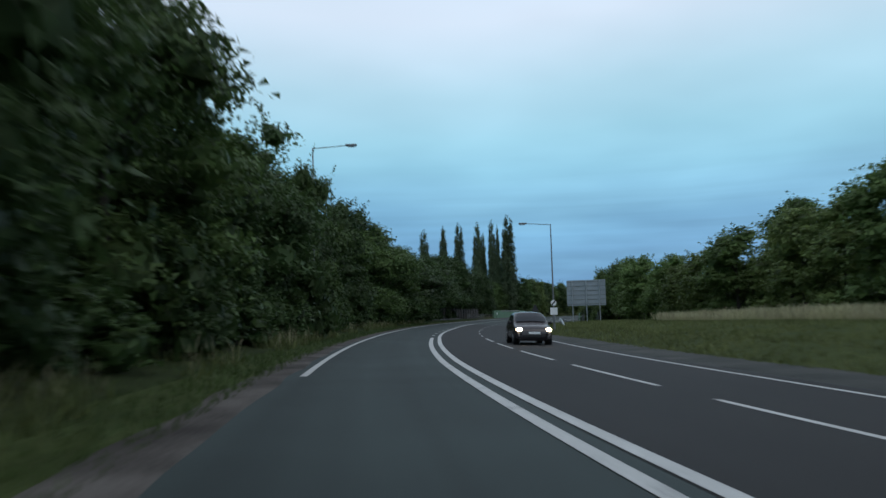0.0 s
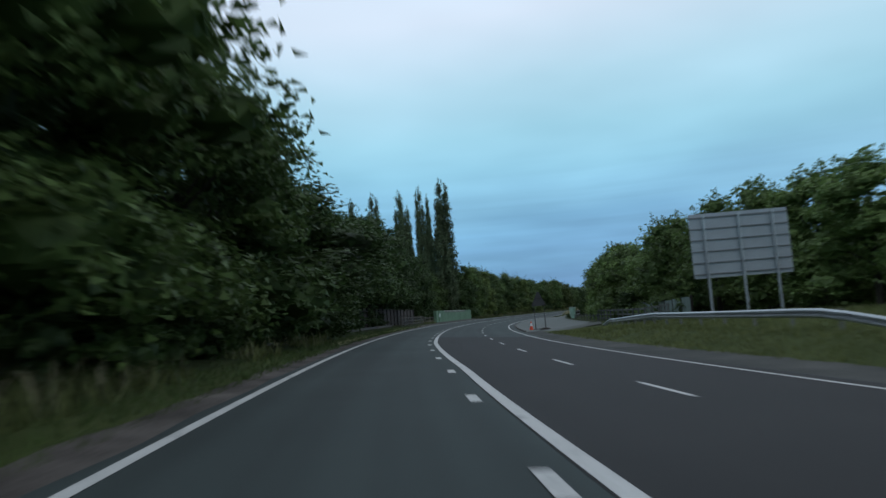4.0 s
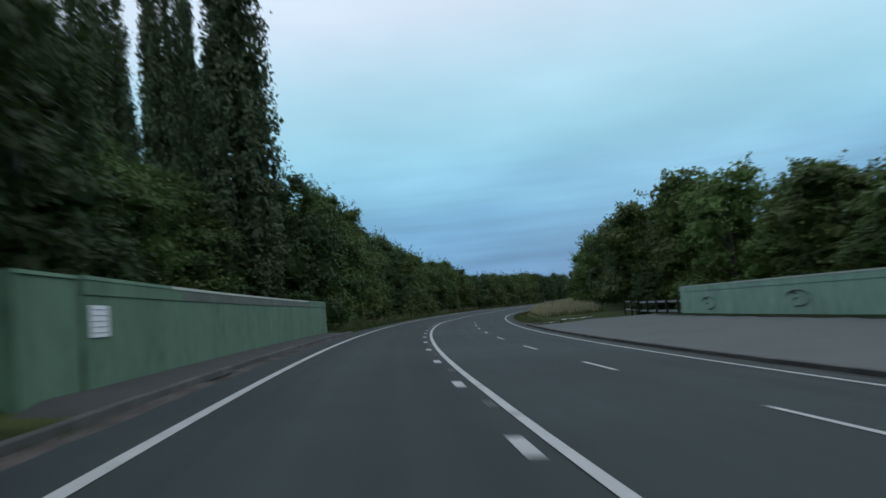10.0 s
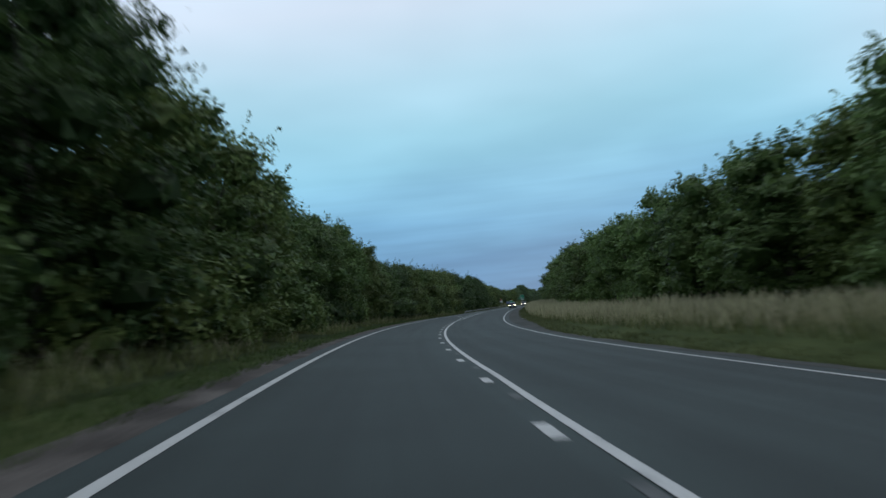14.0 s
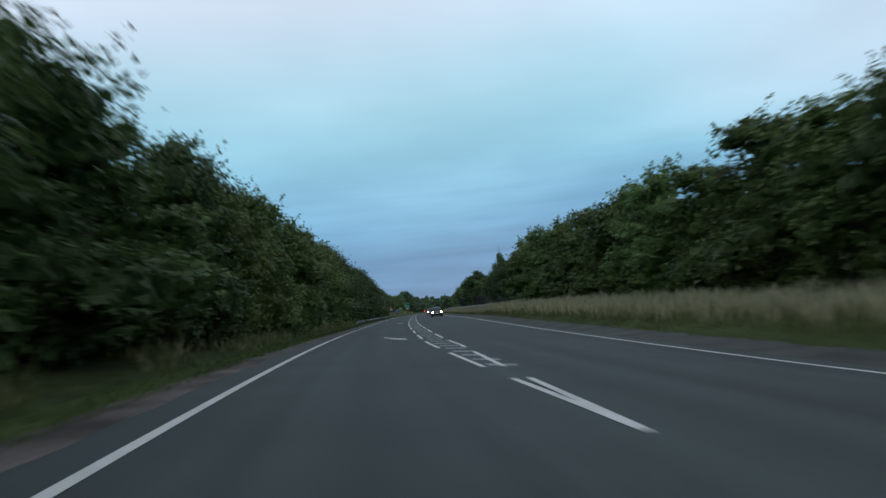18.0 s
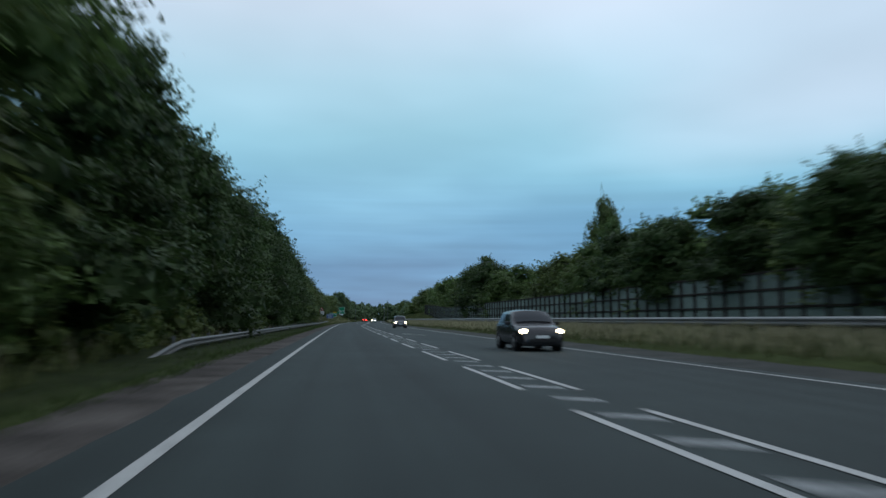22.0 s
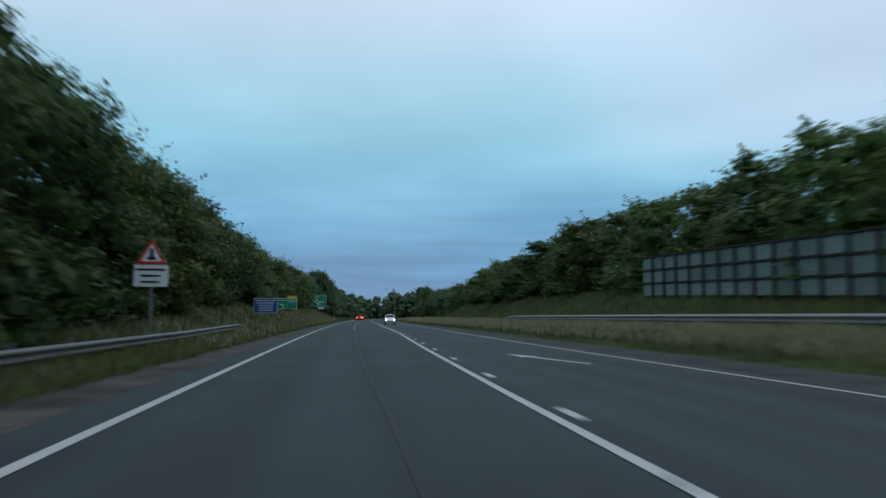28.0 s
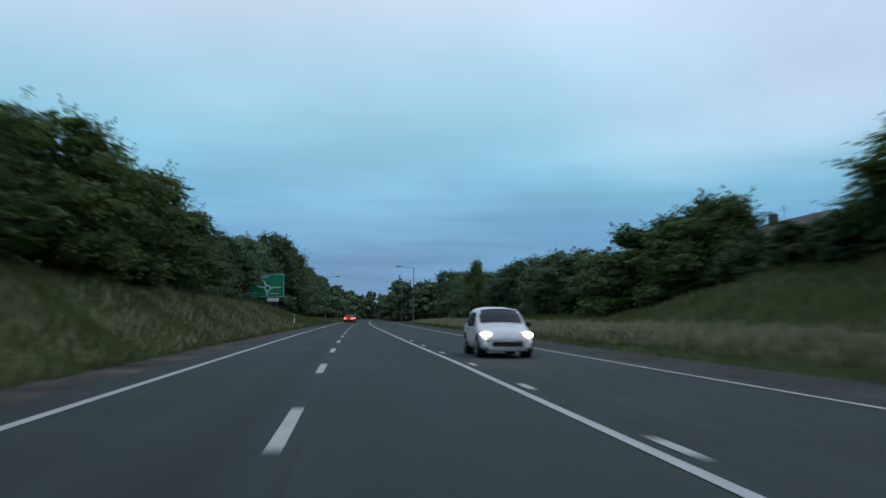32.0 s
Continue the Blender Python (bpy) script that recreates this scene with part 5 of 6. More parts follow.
# ---- bridge parapets, lay-by and footway ----
def parapet(s0, s1, u, h, label, paint, bare=None):
    """A wall with a proud band under its coping; bare gives the stretch where the paint has gone from the band."""
    thing = new("parapet_wall")
    tagged(thing, label, "parapet wall")
    ss = np.linspace(s0, s1, int((s1 - s0) / 1.5) + 2)
    sweep("wall", ss, [(-0.22, -0.6), (0.22, -0.6), (0.22, h - 0.30), (-0.22, h - 0.30)], paint, thing, u, base_z, True)
    cuts = [s0, s1] if bare is None else [s0, bare[0], bare[1], s1]
    for i, (a, b) in enumerate(zip(cuts[:-1], cuts[1:])):
        sweep("band", np.linspace(a, b, int((b - a) / 1.5) + 2), [(-0.245, h - 0.30), (0.245, h - 0.30), (0.245, h - 0.06), (-0.245, h - 0.06)], CONCRETE if i == 1 else paint, thing, u, base_z, True)
    for a in np.arange(s0, s1 - 0.5, 2.4):
        b = min(a + 2.385, s1)
        pale = bare is None or bare[0] < a + 1.2 < bare[1]
        sweep("coping_stone", np.linspace(a, b, 3), [(-0.26, h - 0.06), (0.26, h - 0.06), (0.24, h + 0.01), (-0.24, h + 0.01)], COPING if pale else paint, thing, u, base_z, True)
    return thing


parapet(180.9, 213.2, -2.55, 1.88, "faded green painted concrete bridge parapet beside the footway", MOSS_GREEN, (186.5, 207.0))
wing = new("wing_wall")
tagged(wing, "short faded green return wall splayed back from the parapet", "parapet wall")
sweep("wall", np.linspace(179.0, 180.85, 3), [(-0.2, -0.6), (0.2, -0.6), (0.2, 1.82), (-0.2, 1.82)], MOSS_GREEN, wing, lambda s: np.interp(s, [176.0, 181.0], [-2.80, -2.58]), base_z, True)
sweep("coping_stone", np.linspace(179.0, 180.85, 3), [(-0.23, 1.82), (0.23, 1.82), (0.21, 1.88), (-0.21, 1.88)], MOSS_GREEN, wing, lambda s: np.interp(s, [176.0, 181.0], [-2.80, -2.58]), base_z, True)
wall_r = parapet(170.5, 211.5, 18.4, 1.90, "faded mint-green painted parapet wall beyond the lay-by", MINT)
# stains, notice and scrawl on the walls
thing = new("notice_board")
part("plate", plate(bmesh.new(), 0.78, 0.52, 0.012, Matrix(), 0.02), WHITE, thing)
for k in range(5):
    part("text_bar", box(bmesh.new(), (0.56, 0.004, 0.018), Matrix.Translation((0, -0.009, 0.19 - 0.095 * k))), SIGN_BACK, thing)
thing.matrix_basis = stand(181.5, -2.31, float(base_z(181.5, -2.3)) + 1.17, turn=90)
tagged(thing, "small pale notice with lines of text fixed on the parapet", "notice")


def scrawl(s, u, z, pts, wide):
    bm = bmesh.new()
    last = None
    for a, b in pts:
        p = at(s + a, u, float(base_z(s, u)) + z + b)
        v = [bm.verts.new(p), bm.verts.new(Vector(p) + Vector((0, 0, wide)))]
        if last:
            bm.faces.new((last[0], v[0], v[1], last[1]))
        last = v
    return part("paint_scrawl", bm, TIMBER_DARK, wall_r)


for s, z in ((207.0, 0.9), (197.5, 1.0), (186.0, 0.8)):
    scrawl(s, 18.145, z, [(1.0 * math.cos(k * 0.55), 0.32 * math.sin(k * 0.55)) for k in range(10)], 0.05)
    scrawl(s + 0.4, 18.14, z + 0.1, [(0.5 * math.cos(k * 0.9), 0.16 * math.sin(k * 0.9)) for k in range(6)], 0.06)

LAY_S, LAY_U = [127, 134, 214, 221, 226], [12.6, 18.15, 18.15, 15.6, 14.9]


def lay_back(s):
    return np.maximum(far_edge(s) + 1.6, np.interp(s, LAY_S, LAY_U))


def lay_z(s, u):
    return base_z(s, u) + 0.28 * smooth(np.asarray(u), 13.5, 18.0) - 0.25 * (np.asarray(u) > lay_back(s) + 0.1) - 0.25 * ((np.asarray(s) < 128.6) | (np.asarray(s) > 224.0))


lay = ribbon("layby", np.arange(127.5, 226.0, 1.5), [lambda s: far_edge(s) + 0.93, lambda s: far_edge(s) + 1.55, lambda s: (far_edge(s) + lay_back(s)) / 2 + 0.5, lambda s: lay_back(s) - 2.2, lambda s: lay_back(s) - 1.1, lay_back, lambda s: lay_back(s) + 0.25], 0.10, PAVING, None, lay_z)
tagged(lay, "pale worn tarmac lay-by behind a kerb", "pavement", kind="structure")
back = ribbon("grit_strip", np.arange(133.0, 215.0, 1.5), [lambda s: lay_back(s) - 0.75 + 0.15 * np.sin(s * 1.7), lambda s: lay_back(s) - 0.3, lay_back], 0.118, LITTER_SHADED, None, lay_z)
tagged(back, "dark soil and weeds along the foot of the wall", "grit", kind="structure")
walk_l = ribbon("footway", np.arange(178.0, 214.0, 1.5), [-2.4, -1.8, -1.2], 0.10, FOOTWAY, None, lambda s, u: base_z(s, u) - 0.2 * (s < 179.0))
tagged(walk_l, "narrow tarmac footway along the parapet", "pavement", kind="structure")


def kerb_row(s0, s1, u_of, parent, mat=KERB):
    bm = box(bmesh.new(), (0.145, 0.90, 0.30), None, 0.018)
    me = bpy.data.meshes.new("kerb_stone")
    bm.to_mesh(me)
    bm.free()
    me.materials.append(mat)
    for s in np.arange(s0, s1, 0.915):
        u = float(u_of(s))
        piece("kerb_stone", me, parent, stand(s, u, float(base_z(s, u)) - 0.03 + random.uniform(-0.006, 0.006), random.uniform(-0.5, 0.5)))


kerb_row(128.0, 226.0, lambda s: far_edge(s) + 0.86, lay)
kerb_row(154.0, 214.5, lambda s: -1.16, walk_l)
soil = ribbon("bare_soil", np.arange(150.0, 179.0, 1.0), [-4.7, -3.9, -3.1, -2.4, -1.7, -1.22], 0.03, LITTER_SHADED, None, lambda s, u: land_z(s, u) + 0.05 * np.sin(s * 2.1 + u * 3.0) * (u < -1.4) - 0.12 * ((s < 151) | (s > 177.5)))
tagged(soil, "bare dark soil and leaf litter before the rail fence", "soil", kind="structure")

# ---- fences ----
def cube_mesh(name, size, mat, bevel=0.01):
    bm = box(bmesh.new(), size, None, bevel)
    me = bpy.data.meshes.new(name)
    bm.to_mesh(me)
    bm.free()
    me.materials.append(mat)
    return me


def rail_fence(s0, s1, u_of, h, rails, label, mat=TIMBER, bay=2.4, post_mat=None):
    thing = new("rail_fence")
    tagged(thing, label, "fence")
    post = cube_mesh("post", (0.12, 0.12, h + 0.4), post_mat or mat)
    rail = cube_mesh("rail", (0.05, bay, 0.13), mat)
    n = int((s1 - s0) / bay)
    for i in range(n + 1):
        s = s0 + i * bay
        u = float(u_of(s))
        g = float(land_z(s, u))
        piece("post", post, thing, stand(s, u, g + (h + 0.4) / 2 - 0.38))
        if i < n:
            sm = s + bay / 2
            um = float(u_of(sm))
            gm = float(land_z(sm, um))
            for k in range(rails):
                piece("rail", rail, thing, stand(sm, um + 0.085, gm + h * (k + 0.75) / rails, 0.0))
    return thing


meshed = rail_fence(150.0, 171.6, lambda s: -3.0, 1.15, 3, "weathered timber three-rail fence with wire netting beside the verge")
for z in np.arange(0.14, 1.06, 0.1):
    sweep("wire", np.arange(150.0, 171.7, 2.4), [(-0.006, -0.006), (0.006, -0.006), (0.006, 0.006), (-0.006, 0.006)], STEEL_DULL, meshed, lambda s: -2.87 + 0.0 * np.asarray(s), lift=lambda s, z=z: z + 0.0 * s)
rail_fence(171.9, 179.3, lambda s: np.interp(s, [172, 180], [-3.2, -3.0]), 0.95, 2, "low weathered two-rail timber fence meeting the parapet")
rail_fence(116.0, 150.0, lambda s: 20.0, 1.25, 3, "pale timber three-rail fence behind the crash barrier", PAVING)
rail_fence(150.5, 170.3, lambda s: np.interp(s, [150, 168], [20.0, 18.6]), 0.8, 1, "single pale rail running to the parapet wall", PAVING)
rail_fence(211.0, 229.0, lambda s: 18.6, 1.2, 2, "pale weathered two-rail fence before the trees", SIGN_BACK, post_mat=TIMBER_DARK)


def board_fence(s0, s1, u, h, label, mat, post_mat, bay=2.6, thick=0.16, cap=None):
    thing = new("board_fence")
    tagged(thing, label, "fence")
    post = cube_mesh("post", (0.16, thick, h + 0.35), post_mat)
    cap_rail = cube_mesh("cap_rail", (0.12, bay, 0.06), cap) if cap else None
    rail = cube_mesh("rail", (0.06, bay, 0.10), post_mat)
    board = cube_mesh("board", (0.022, bay / 8 - 0.008, h - 0.08), mat, 0.004)
    n = int((s1 - s0) / bay)
    for i in range(n + 1):
        s = s0 + i * bay
        g = float(land_z(s, u))
        piece("post", post, thing, stand(s, u, g + (h + 0.35) / 2 - 0.3))
        if i == n:
            break
        gm = float(land_z(s + bay / 2, u))
        if cap_rail:
            piece("cap_rail", cap_rail, thing, stand(s + bay / 2, u, gm + h + 0.03))
        for z in (0.45, 1.15 if cap else h - 0.35):
            piece("rail", rail, thing, stand(s + bay / 2, u + 0.06, gm + z))
        for k in range(8):
            piece("board", board, thing, stand(s + bay * (k + 0.5) / 8, u - 0.03, gm + h / 2 + random.uniform(-0.012, 0.012)))
    return thing


board_fence(96.0, 148.0, -4.75, 2.15, "dark close-board timber fence under the trees, blackened for their shade", TIMBER_DARK, TIMBER_DARK)
board_fence(148.4, 172.0, -4.75, 2.02, "dark weathered board fence with broad posts and a grey cap rail", TIMBER_GREY, TIMBER_DARK, thick=0.34, cap=TIMBER)
board_fence(118.0, 149.0, 22.3, 1.7, "grey board fence with dark posts behind the rails", PANEL, TIMBER_DARK)
edging = new("edging_board")
tagged(edging, "pale weathered edging board at the foot of the fence", "edging board")
me = cube_mesh("board", (0.08, 3.2, 0.30), KERB, 0.012)
for s in np.arange(96.0, 150.0, 3.2):
    piece("board", me, edging, stand(s, -3.95, float(land_z(s, -3.95)) + 0.12))

# ---- traffic cone, roadworks sign, litter ----
thing = new("traffic_cone")
part("base", box(bmesh.new(), (0.40, 0.40, 0.05), Matrix.Translation((0, 0, 0.025)), 0.015), CONE_RED, thing)
part("body", rod(bmesh.new(), (0, 0, 0.05), (0, 0, 0.75), 0.15, 0.035, 20), CONE_RED, thing)
part("sleeve", rod(bmesh.new(), (0, 0, 0.34), (0, 0, 0.60), 0.107, 0.072, 20), WHITE, thing, "white reflective sleeve")
thing.matrix_basis = stand(131.4, 11.35, float(base_z(131.4, 11.35)) + 0.115)
tagged(thing, "red traffic cone with a white sleeve on the lay-by corner", "traffic cone")

thing = new("roadworks_sign")
tri = [(-0.68, 2.25), (0.68, 2.25), (0.09, 3.50), (0.0, 3.56), (-0.09, 3.50)]
bm = bmesh.new()
f = [bm.verts.new((x, 0.0, z)) for x, z in tri]
b = [bm.verts.new((x, 0.02, z)) for x, z in tri]
bm.faces.new(f)
bm.faces.new(b[::-1])
for i in range(5):
    bm.faces.new((f[(i + 1) % 5], f[i], b[i], b[(i + 1) % 5]))
bmesh.ops.recalc_face_normals(bm, faces=bm.faces)
part("triangle", bm, SIGN_DARK, thing, "dull grey back of the triangle")
part("crossbar", box(bmesh.new(), (0.62, 0.03, 0.05), Matrix.Translation((0, -0.03, 2.95)), 0.006), TIMBER_DARK, thing)
part("frame_foot", box(bmesh.new(), (1.3, 0.06, 0.05), Matrix.Translation((0, -0.3, 0.16)), 0.01), SIGN_DARK, thing)
for x in (-0.45, 0.45):
    part("leg", rod(bmesh.new(), (x, -0.05, 0.0), (x, -0.02, 2.5), 0.025, 0.025, 8), SIGN_DARK, thing)
    part("stay", rod(bmesh.new(), (x, -0.75, 0.02), (x, -0.03, 1.9), 0.02, 0.02, 8), SIGN_DARK, thing)
thing.matrix_basis = stand(130.9, 12.15)
tagged(thing, "portable roadworks sign seen from behind on a steel frame", "road sign")
thing = new("sandbag")
bm = bmesh.new()
bmesh.ops.create_icosphere(bm, subdivisions=2, radius=1.0, matrix=Matrix.Diagonal((0.5, 0.28, 0.16, 1)))
for v in bm.verts:
    v.co += Vector((noise.noise(v.co * 6), noise.noise(v.co * 6 + Vector((3, 0, 0))), 0)) * 0.05
part("sack", bm, TIMBER_DARK, thing)
thing.matrix_basis = stand(130.2, 12.5, float(land_z(130.2, 12.5)) + 0.12)
tagged(thing, "dark sandbag weighing down the sign's frame", "sandbag")


def litter(s, u, w):
    bm = bmesh.new()
    n = 9
    rows_ = []
    for i in range(n):
        a = i / (n - 1)
        rows_.append([bm.verts.new((w * (a - 0.5), 0.22 * math.sin(a * 7) - 0.12 + 0.3 * k, 0.06 + 0.07 * abs(noise.noise((a * 5, k, s))))) for k in (0.0, 0.5, 1.0)])
    for a, b in zip(rows_[:-1], rows_[1:]):
        for k in range(2):
            bm.faces.new((a[k], b[k], b[k + 1], a[k + 1]))
    bmesh.ops.solidify(bm, geom=bm.faces[:], thickness=0.02)
    thing = new("plastic_sheet")
    part("sheet", bm, WHITE, thing)
    thing.matrix_basis = stand(s, u, float(land_z(s, u)) + 0.05, 12)
    return tagged(thing, "crumpled white plastic sheet lying on the verge", "litter")


litter(227.5, 14.8, 2.6)
litter(225.5, 12.6, 1.3)
litter(329.4, 12.8, 0.5)


# ---- road signs on the near bank ----
def board_sign(name, s, u, w, h, z0, face, bars, label, posts=2, extra=None, rim=None):
    """A framed board facing the traffic; bars are (x, z, width, height) in shares of the board."""
    thing = new(name)
    part("board", plate(bmesh.new(), w, h, 0.03, Matrix.Translation((0, 0, z0 + h / 2)), 0.06), SIGN_BACK, thing)
    part("border", plate(bmesh.new(), w - 0.01, h - 0.01, 0.006, Matrix.Translation((0, -0.020, z0 + h / 2)), 0.06), rim or WHITE, thing)
    fb = part("face", plate(bmesh.new(), w - 0.09, h - 0.09, 0.006, Matrix.Translation((0, -0.026, z0 + h / 2)), 0.04), face, thing)
    for x, z, a, b in bars:
        part("text_bar", box(bmesh.new(), (a * w, 0.004, b * h), Matrix.Translation((x * w, -0.032, z0 + h * (0.5 + z)))), LETTERING, fb)
    for x in ([0.0] if posts == 1 else [-w * 0.3, w * 0.3]):
        part("post", rod(bmesh.new(), (x, 0.08, -1.2), (x, 0.08, z0 + h - 0.05), 0.045, 0.045, 10), STEEL_DULL, thing)
    if extra:
        extra(thing, fb)
    thing.matrix_basis = stand(s, u)
    return tagged(thing, label, "road sign")


def zg(s, u, z):
    return z - float(land_z(s, u))


board_sign("blue_sign", 628.0, -3.9, 1.86, 1.18, zg(628, -3.9, 1.40), BLUE, [(-0.12, 0.34, 0.56, 0.07), (0.31, 0.34, 0.22, 0.07), (-0.2, 0.18, 0.34, 0.07), (0.16, 0.18, 0.34, 0.07), (0.0, 0.02, 0.62, 0.07), (-0.12, -0.14, 0.30, 0.07), (0.18, -0.14, 0.24, 0.07), (0, -0.30, 0.60, 0.07)], "blue information sign with five lines of white text on the bank", rim=LETTERING)


def tab(thing, fb):
    z = zg(647, -4.0, 3.03)
    part("tab", plate(bmesh.new(), 0.95, 0.26, 0.02, Matrix.Translation((0.5, 0, z + 0.14)), 0.03), YELLOW, thing, "yellow tab on the top edge")
    bm = bmesh.new()
    zc = zg(647, -4.0, 2.25)
    rod(bm, (-0.38, -0.034, zc - 0.22), (-0.38, -0.034, zc + 0.1), 0.035, 0.035, 6)
    rod(bm, (-0.38, -0.034, zc + 0.1), (-0.62, -0.034, zc + 0.16), 0.035, 0.035, 6)
    rod(bm, (-0.62, -0.034, zc + 0.16), (-0.78, -0.034, zc + 0.1), 0.09, 0.0, 6)
    part("arrow", bm, WHITE, fb)


board_sign("green_sign", 647.0, -4.0, 2.05, 1.13, zg(647, -4.0, 1.9), GREEN, [(-0.25, 0.3, 0.36, 0.07), (0.24, 0.3, 0.42, 0.07), (0.24, 0.16, 0.36, 0.07), (0.0, 0.0, 0.012, 0.8)], "small green direction sign with a bent white arrow and yellow tab", extra=tab)


def roundabout(thing, fb):
    z = zg(757, -8.9, 4.8)
    bm = bmesh.new()
    n = 20
    ring_poly(bm, [(0.42 * math.cos(6.2832 * i / n) + 0.1, z + 0.42 * math.sin(6.2832 * i / n)) for i in range(n)], [(0.27 * math.cos(6.2832 * i / n) + 0.1, z + 0.27 * math.sin(6.2832 * i / n)) for i in range(n)], -0.034)
    part("ring", bm, WHITE, fb)
    for a, ln in ((170, 1.0), (5, 1.3), (120, 0.7), (-95, 0.6)):
        bm = bmesh.new()
        c, s_ = math.cos(radians(a)), math.sin(radians(a))
        rod(bm, (0.1 + 0.4 * c, -0.034, z + 0.4 * s_), (0.1 + (0.4 + ln) * c, -0.034, z + (0.4 + ln) * s_), 0.09, 0.05, 6)
        part("arm", bm, WHITE, fb)
    part("lower_plate", plate(bmesh.new(), 1.5, 0.42, 0.02, Matrix.Translation((0.8, 0, zg(757, -8.9, 3.35))), 0.03), WHITE, thing)


board_sign("roundabout_sign", 757.0, -8.0, 4.3, 2.9, zg(757, -8.0, 3.6), GREEN, [(-0.1, 0.40, 0.36, 0.045), (-0.14, 0.32, 0.28, 0.045), (-0.2, 0.24, 0.18, 0.045), (-0.33, -0.34, 0.2, 0.04), (0.2, -0.36, 0.3, 0.04)], "large green roundabout direction sign standing before the trees", extra=roundabout)


def warning_sign(s, u):
    thing = new("warning_sign")
    g = zg(s, u, 3.02)
    o = [(-0.52, g), (0.52, g), (0.0, g + 0.92)]
    bm = bmesh.new()
    f = [bm.verts.new((x, -0.01, z)) for x, z in o]
    b = [bm.verts.new((x, 0.01, z)) for x, z in o]
    bm.faces.new(f)
    bm.faces.new(b[::-1])
    for i in range(3):
        bm.faces.new((f[(i + 1) % 3], f[i], b[i], b[(i + 1) % 3]))
    bmesh.ops.recalc_face_normals(bm, faces=bm.faces)
    part("triangle", bm, WHITE, thing)
    inner = [(-0.36, g + 0.095), (0.36, g + 0.095), (0.0, g + 0.73)]
    part("border", ring_poly(bmesh.new(), o, inner, -0.016), RED, thing)
    bm = box(bmesh.new(), (0.14, 0.004, 0.30), Matrix.Translation((0, -0.015, g + 0.40)), 0.0)
    box(bm, (0.3, 0.004, 0.10), Matrix.Translation((0, -0.015, g + 0.2)))
    part("symbol", bm, BLACK, thing)
    zp = zg(s, u, 2.6)
    pl = part("plate", plate(bmesh.new(), 1.18, 0.78, 0.02, Matrix.Translation((0, 0, zp)), 0.03), WHITE, thing)
    for k, w in enumerate((1.0, 0.7, 0.62)):
        part("text_bar", box(bmesh.new(), (w, 0.004, 0.075), Matrix.Translation((-0.02, -0.014, zp + 0.22 - 0.22 * k))), BLACK, pl)
    part("post", rod(bmesh.new(), (0, 0.06, -0.4), (0, 0.06, g + 0.7), 0.05, 0.05, 10), STEEL_DULL, thing)
    thing.matrix_basis = stand(s, u)
    return tagged(thing, "red-bordered warning triangle over a white text plate on a post", "road sign")


warning_sign(596.2, -4.4)
for s, u in ((742.0, -3.1),):
    thing = new("marker_post")
    part("post", box(bmesh.new(), (0.12, 0.05, 1.2), Matrix.Translation((0, 0, 0.5)), 0.01), WHITE, thing)
    part("band", box(bmesh.new(), (0.125, 0.055, 0.2), Matrix.Translation((0, 0, 0.9)), 0.004), BLACK, thing)
    thing.matrix_basis = stand(s, u)
    tagged(thing, "short pale verge marker post with a dark band", "marker post", group="marker posts")


# ---- house behind the trees ----
def house(s, u, length, depth, eaves, ridge):
    thing = new("house")
    part("wall", box(bmesh.new(), (depth, length, eaves + 0.5), Matrix.Translation((0, 0, (eaves - 0.5) / 2))), COPING, thing, "pale rendered walls")
    bm = bmesh.new()
    d, l = depth / 2 + 0.4, length / 2 + 0.3
    sec = [(-d, eaves), (0, ridge), (d, eaves), (d, eaves + 0.18), (0, ridge + 0.2), (-d, eaves + 0.18)]
    a, b = [bm.verts.new((x, -l, z)) for x, z in sec], [bm.verts.new((x, l, z)) for x, z in sec]
    for i in range(6):
        bm.faces.new((a[i], a[(i + 1) % 6], b[(i + 1) % 6], b[i]))
    for q in (a, b):
        bm.faces.new((q[0], q[1], q[4], q[5]))
        bm.faces.new((q[1], q[2], q[3], q[4]))
    bmesh.ops.recalc_face_normals(bm, faces=bm.faces)
    roof = part("roof", bm, TIMBER, thing, "grey-brown tiled roof")
    part("chimney", box(bmesh.new(), (0.6, 0.9, 1.2), Matrix.Translation((0, length * 0.4, ridge + 0.45)), 0.03), TIMBER, roof)
    bm = rod(bmesh.new(), (0, length * 0.22, ridge - 0.1), (0, length * 0.22, ridge + 1.7), 0.03, 0.02, 8)
    for k in range(3):
        rod(bm, (-0.5, length * 0.22, ridge + 1.2 + 0.2 * k), (0.5, length * 0.22, ridge + 1.2 + 0.2 * k), 0.015, 0.015, 6)
    part("aerial", bm, STEEL_DULL, roof)
    for y in (-length * 0.3, 0.0, length * 0.3):
        for z in (1.4, 4.0):
            w = part("window", box(bmesh.new(), (0.08, 1.2, 1.1), Matrix.Translation((-depth / 2 - 0.02, y, z)), 0.02), WHITE, thing)
            part("pane", box(bmesh.new(), (0.03, 1.05, 0.95), Matrix.Translation((-depth / 2 - 0.06, y, z))), GLASS, w)
    thing.matrix_basis = stand(s, u)
    return tagged(thing, "house with a grey-brown roof and aerial behind the trees", "house")


house(728.0, 46.0, 11.0, 7.0, 7.0, 9.6)

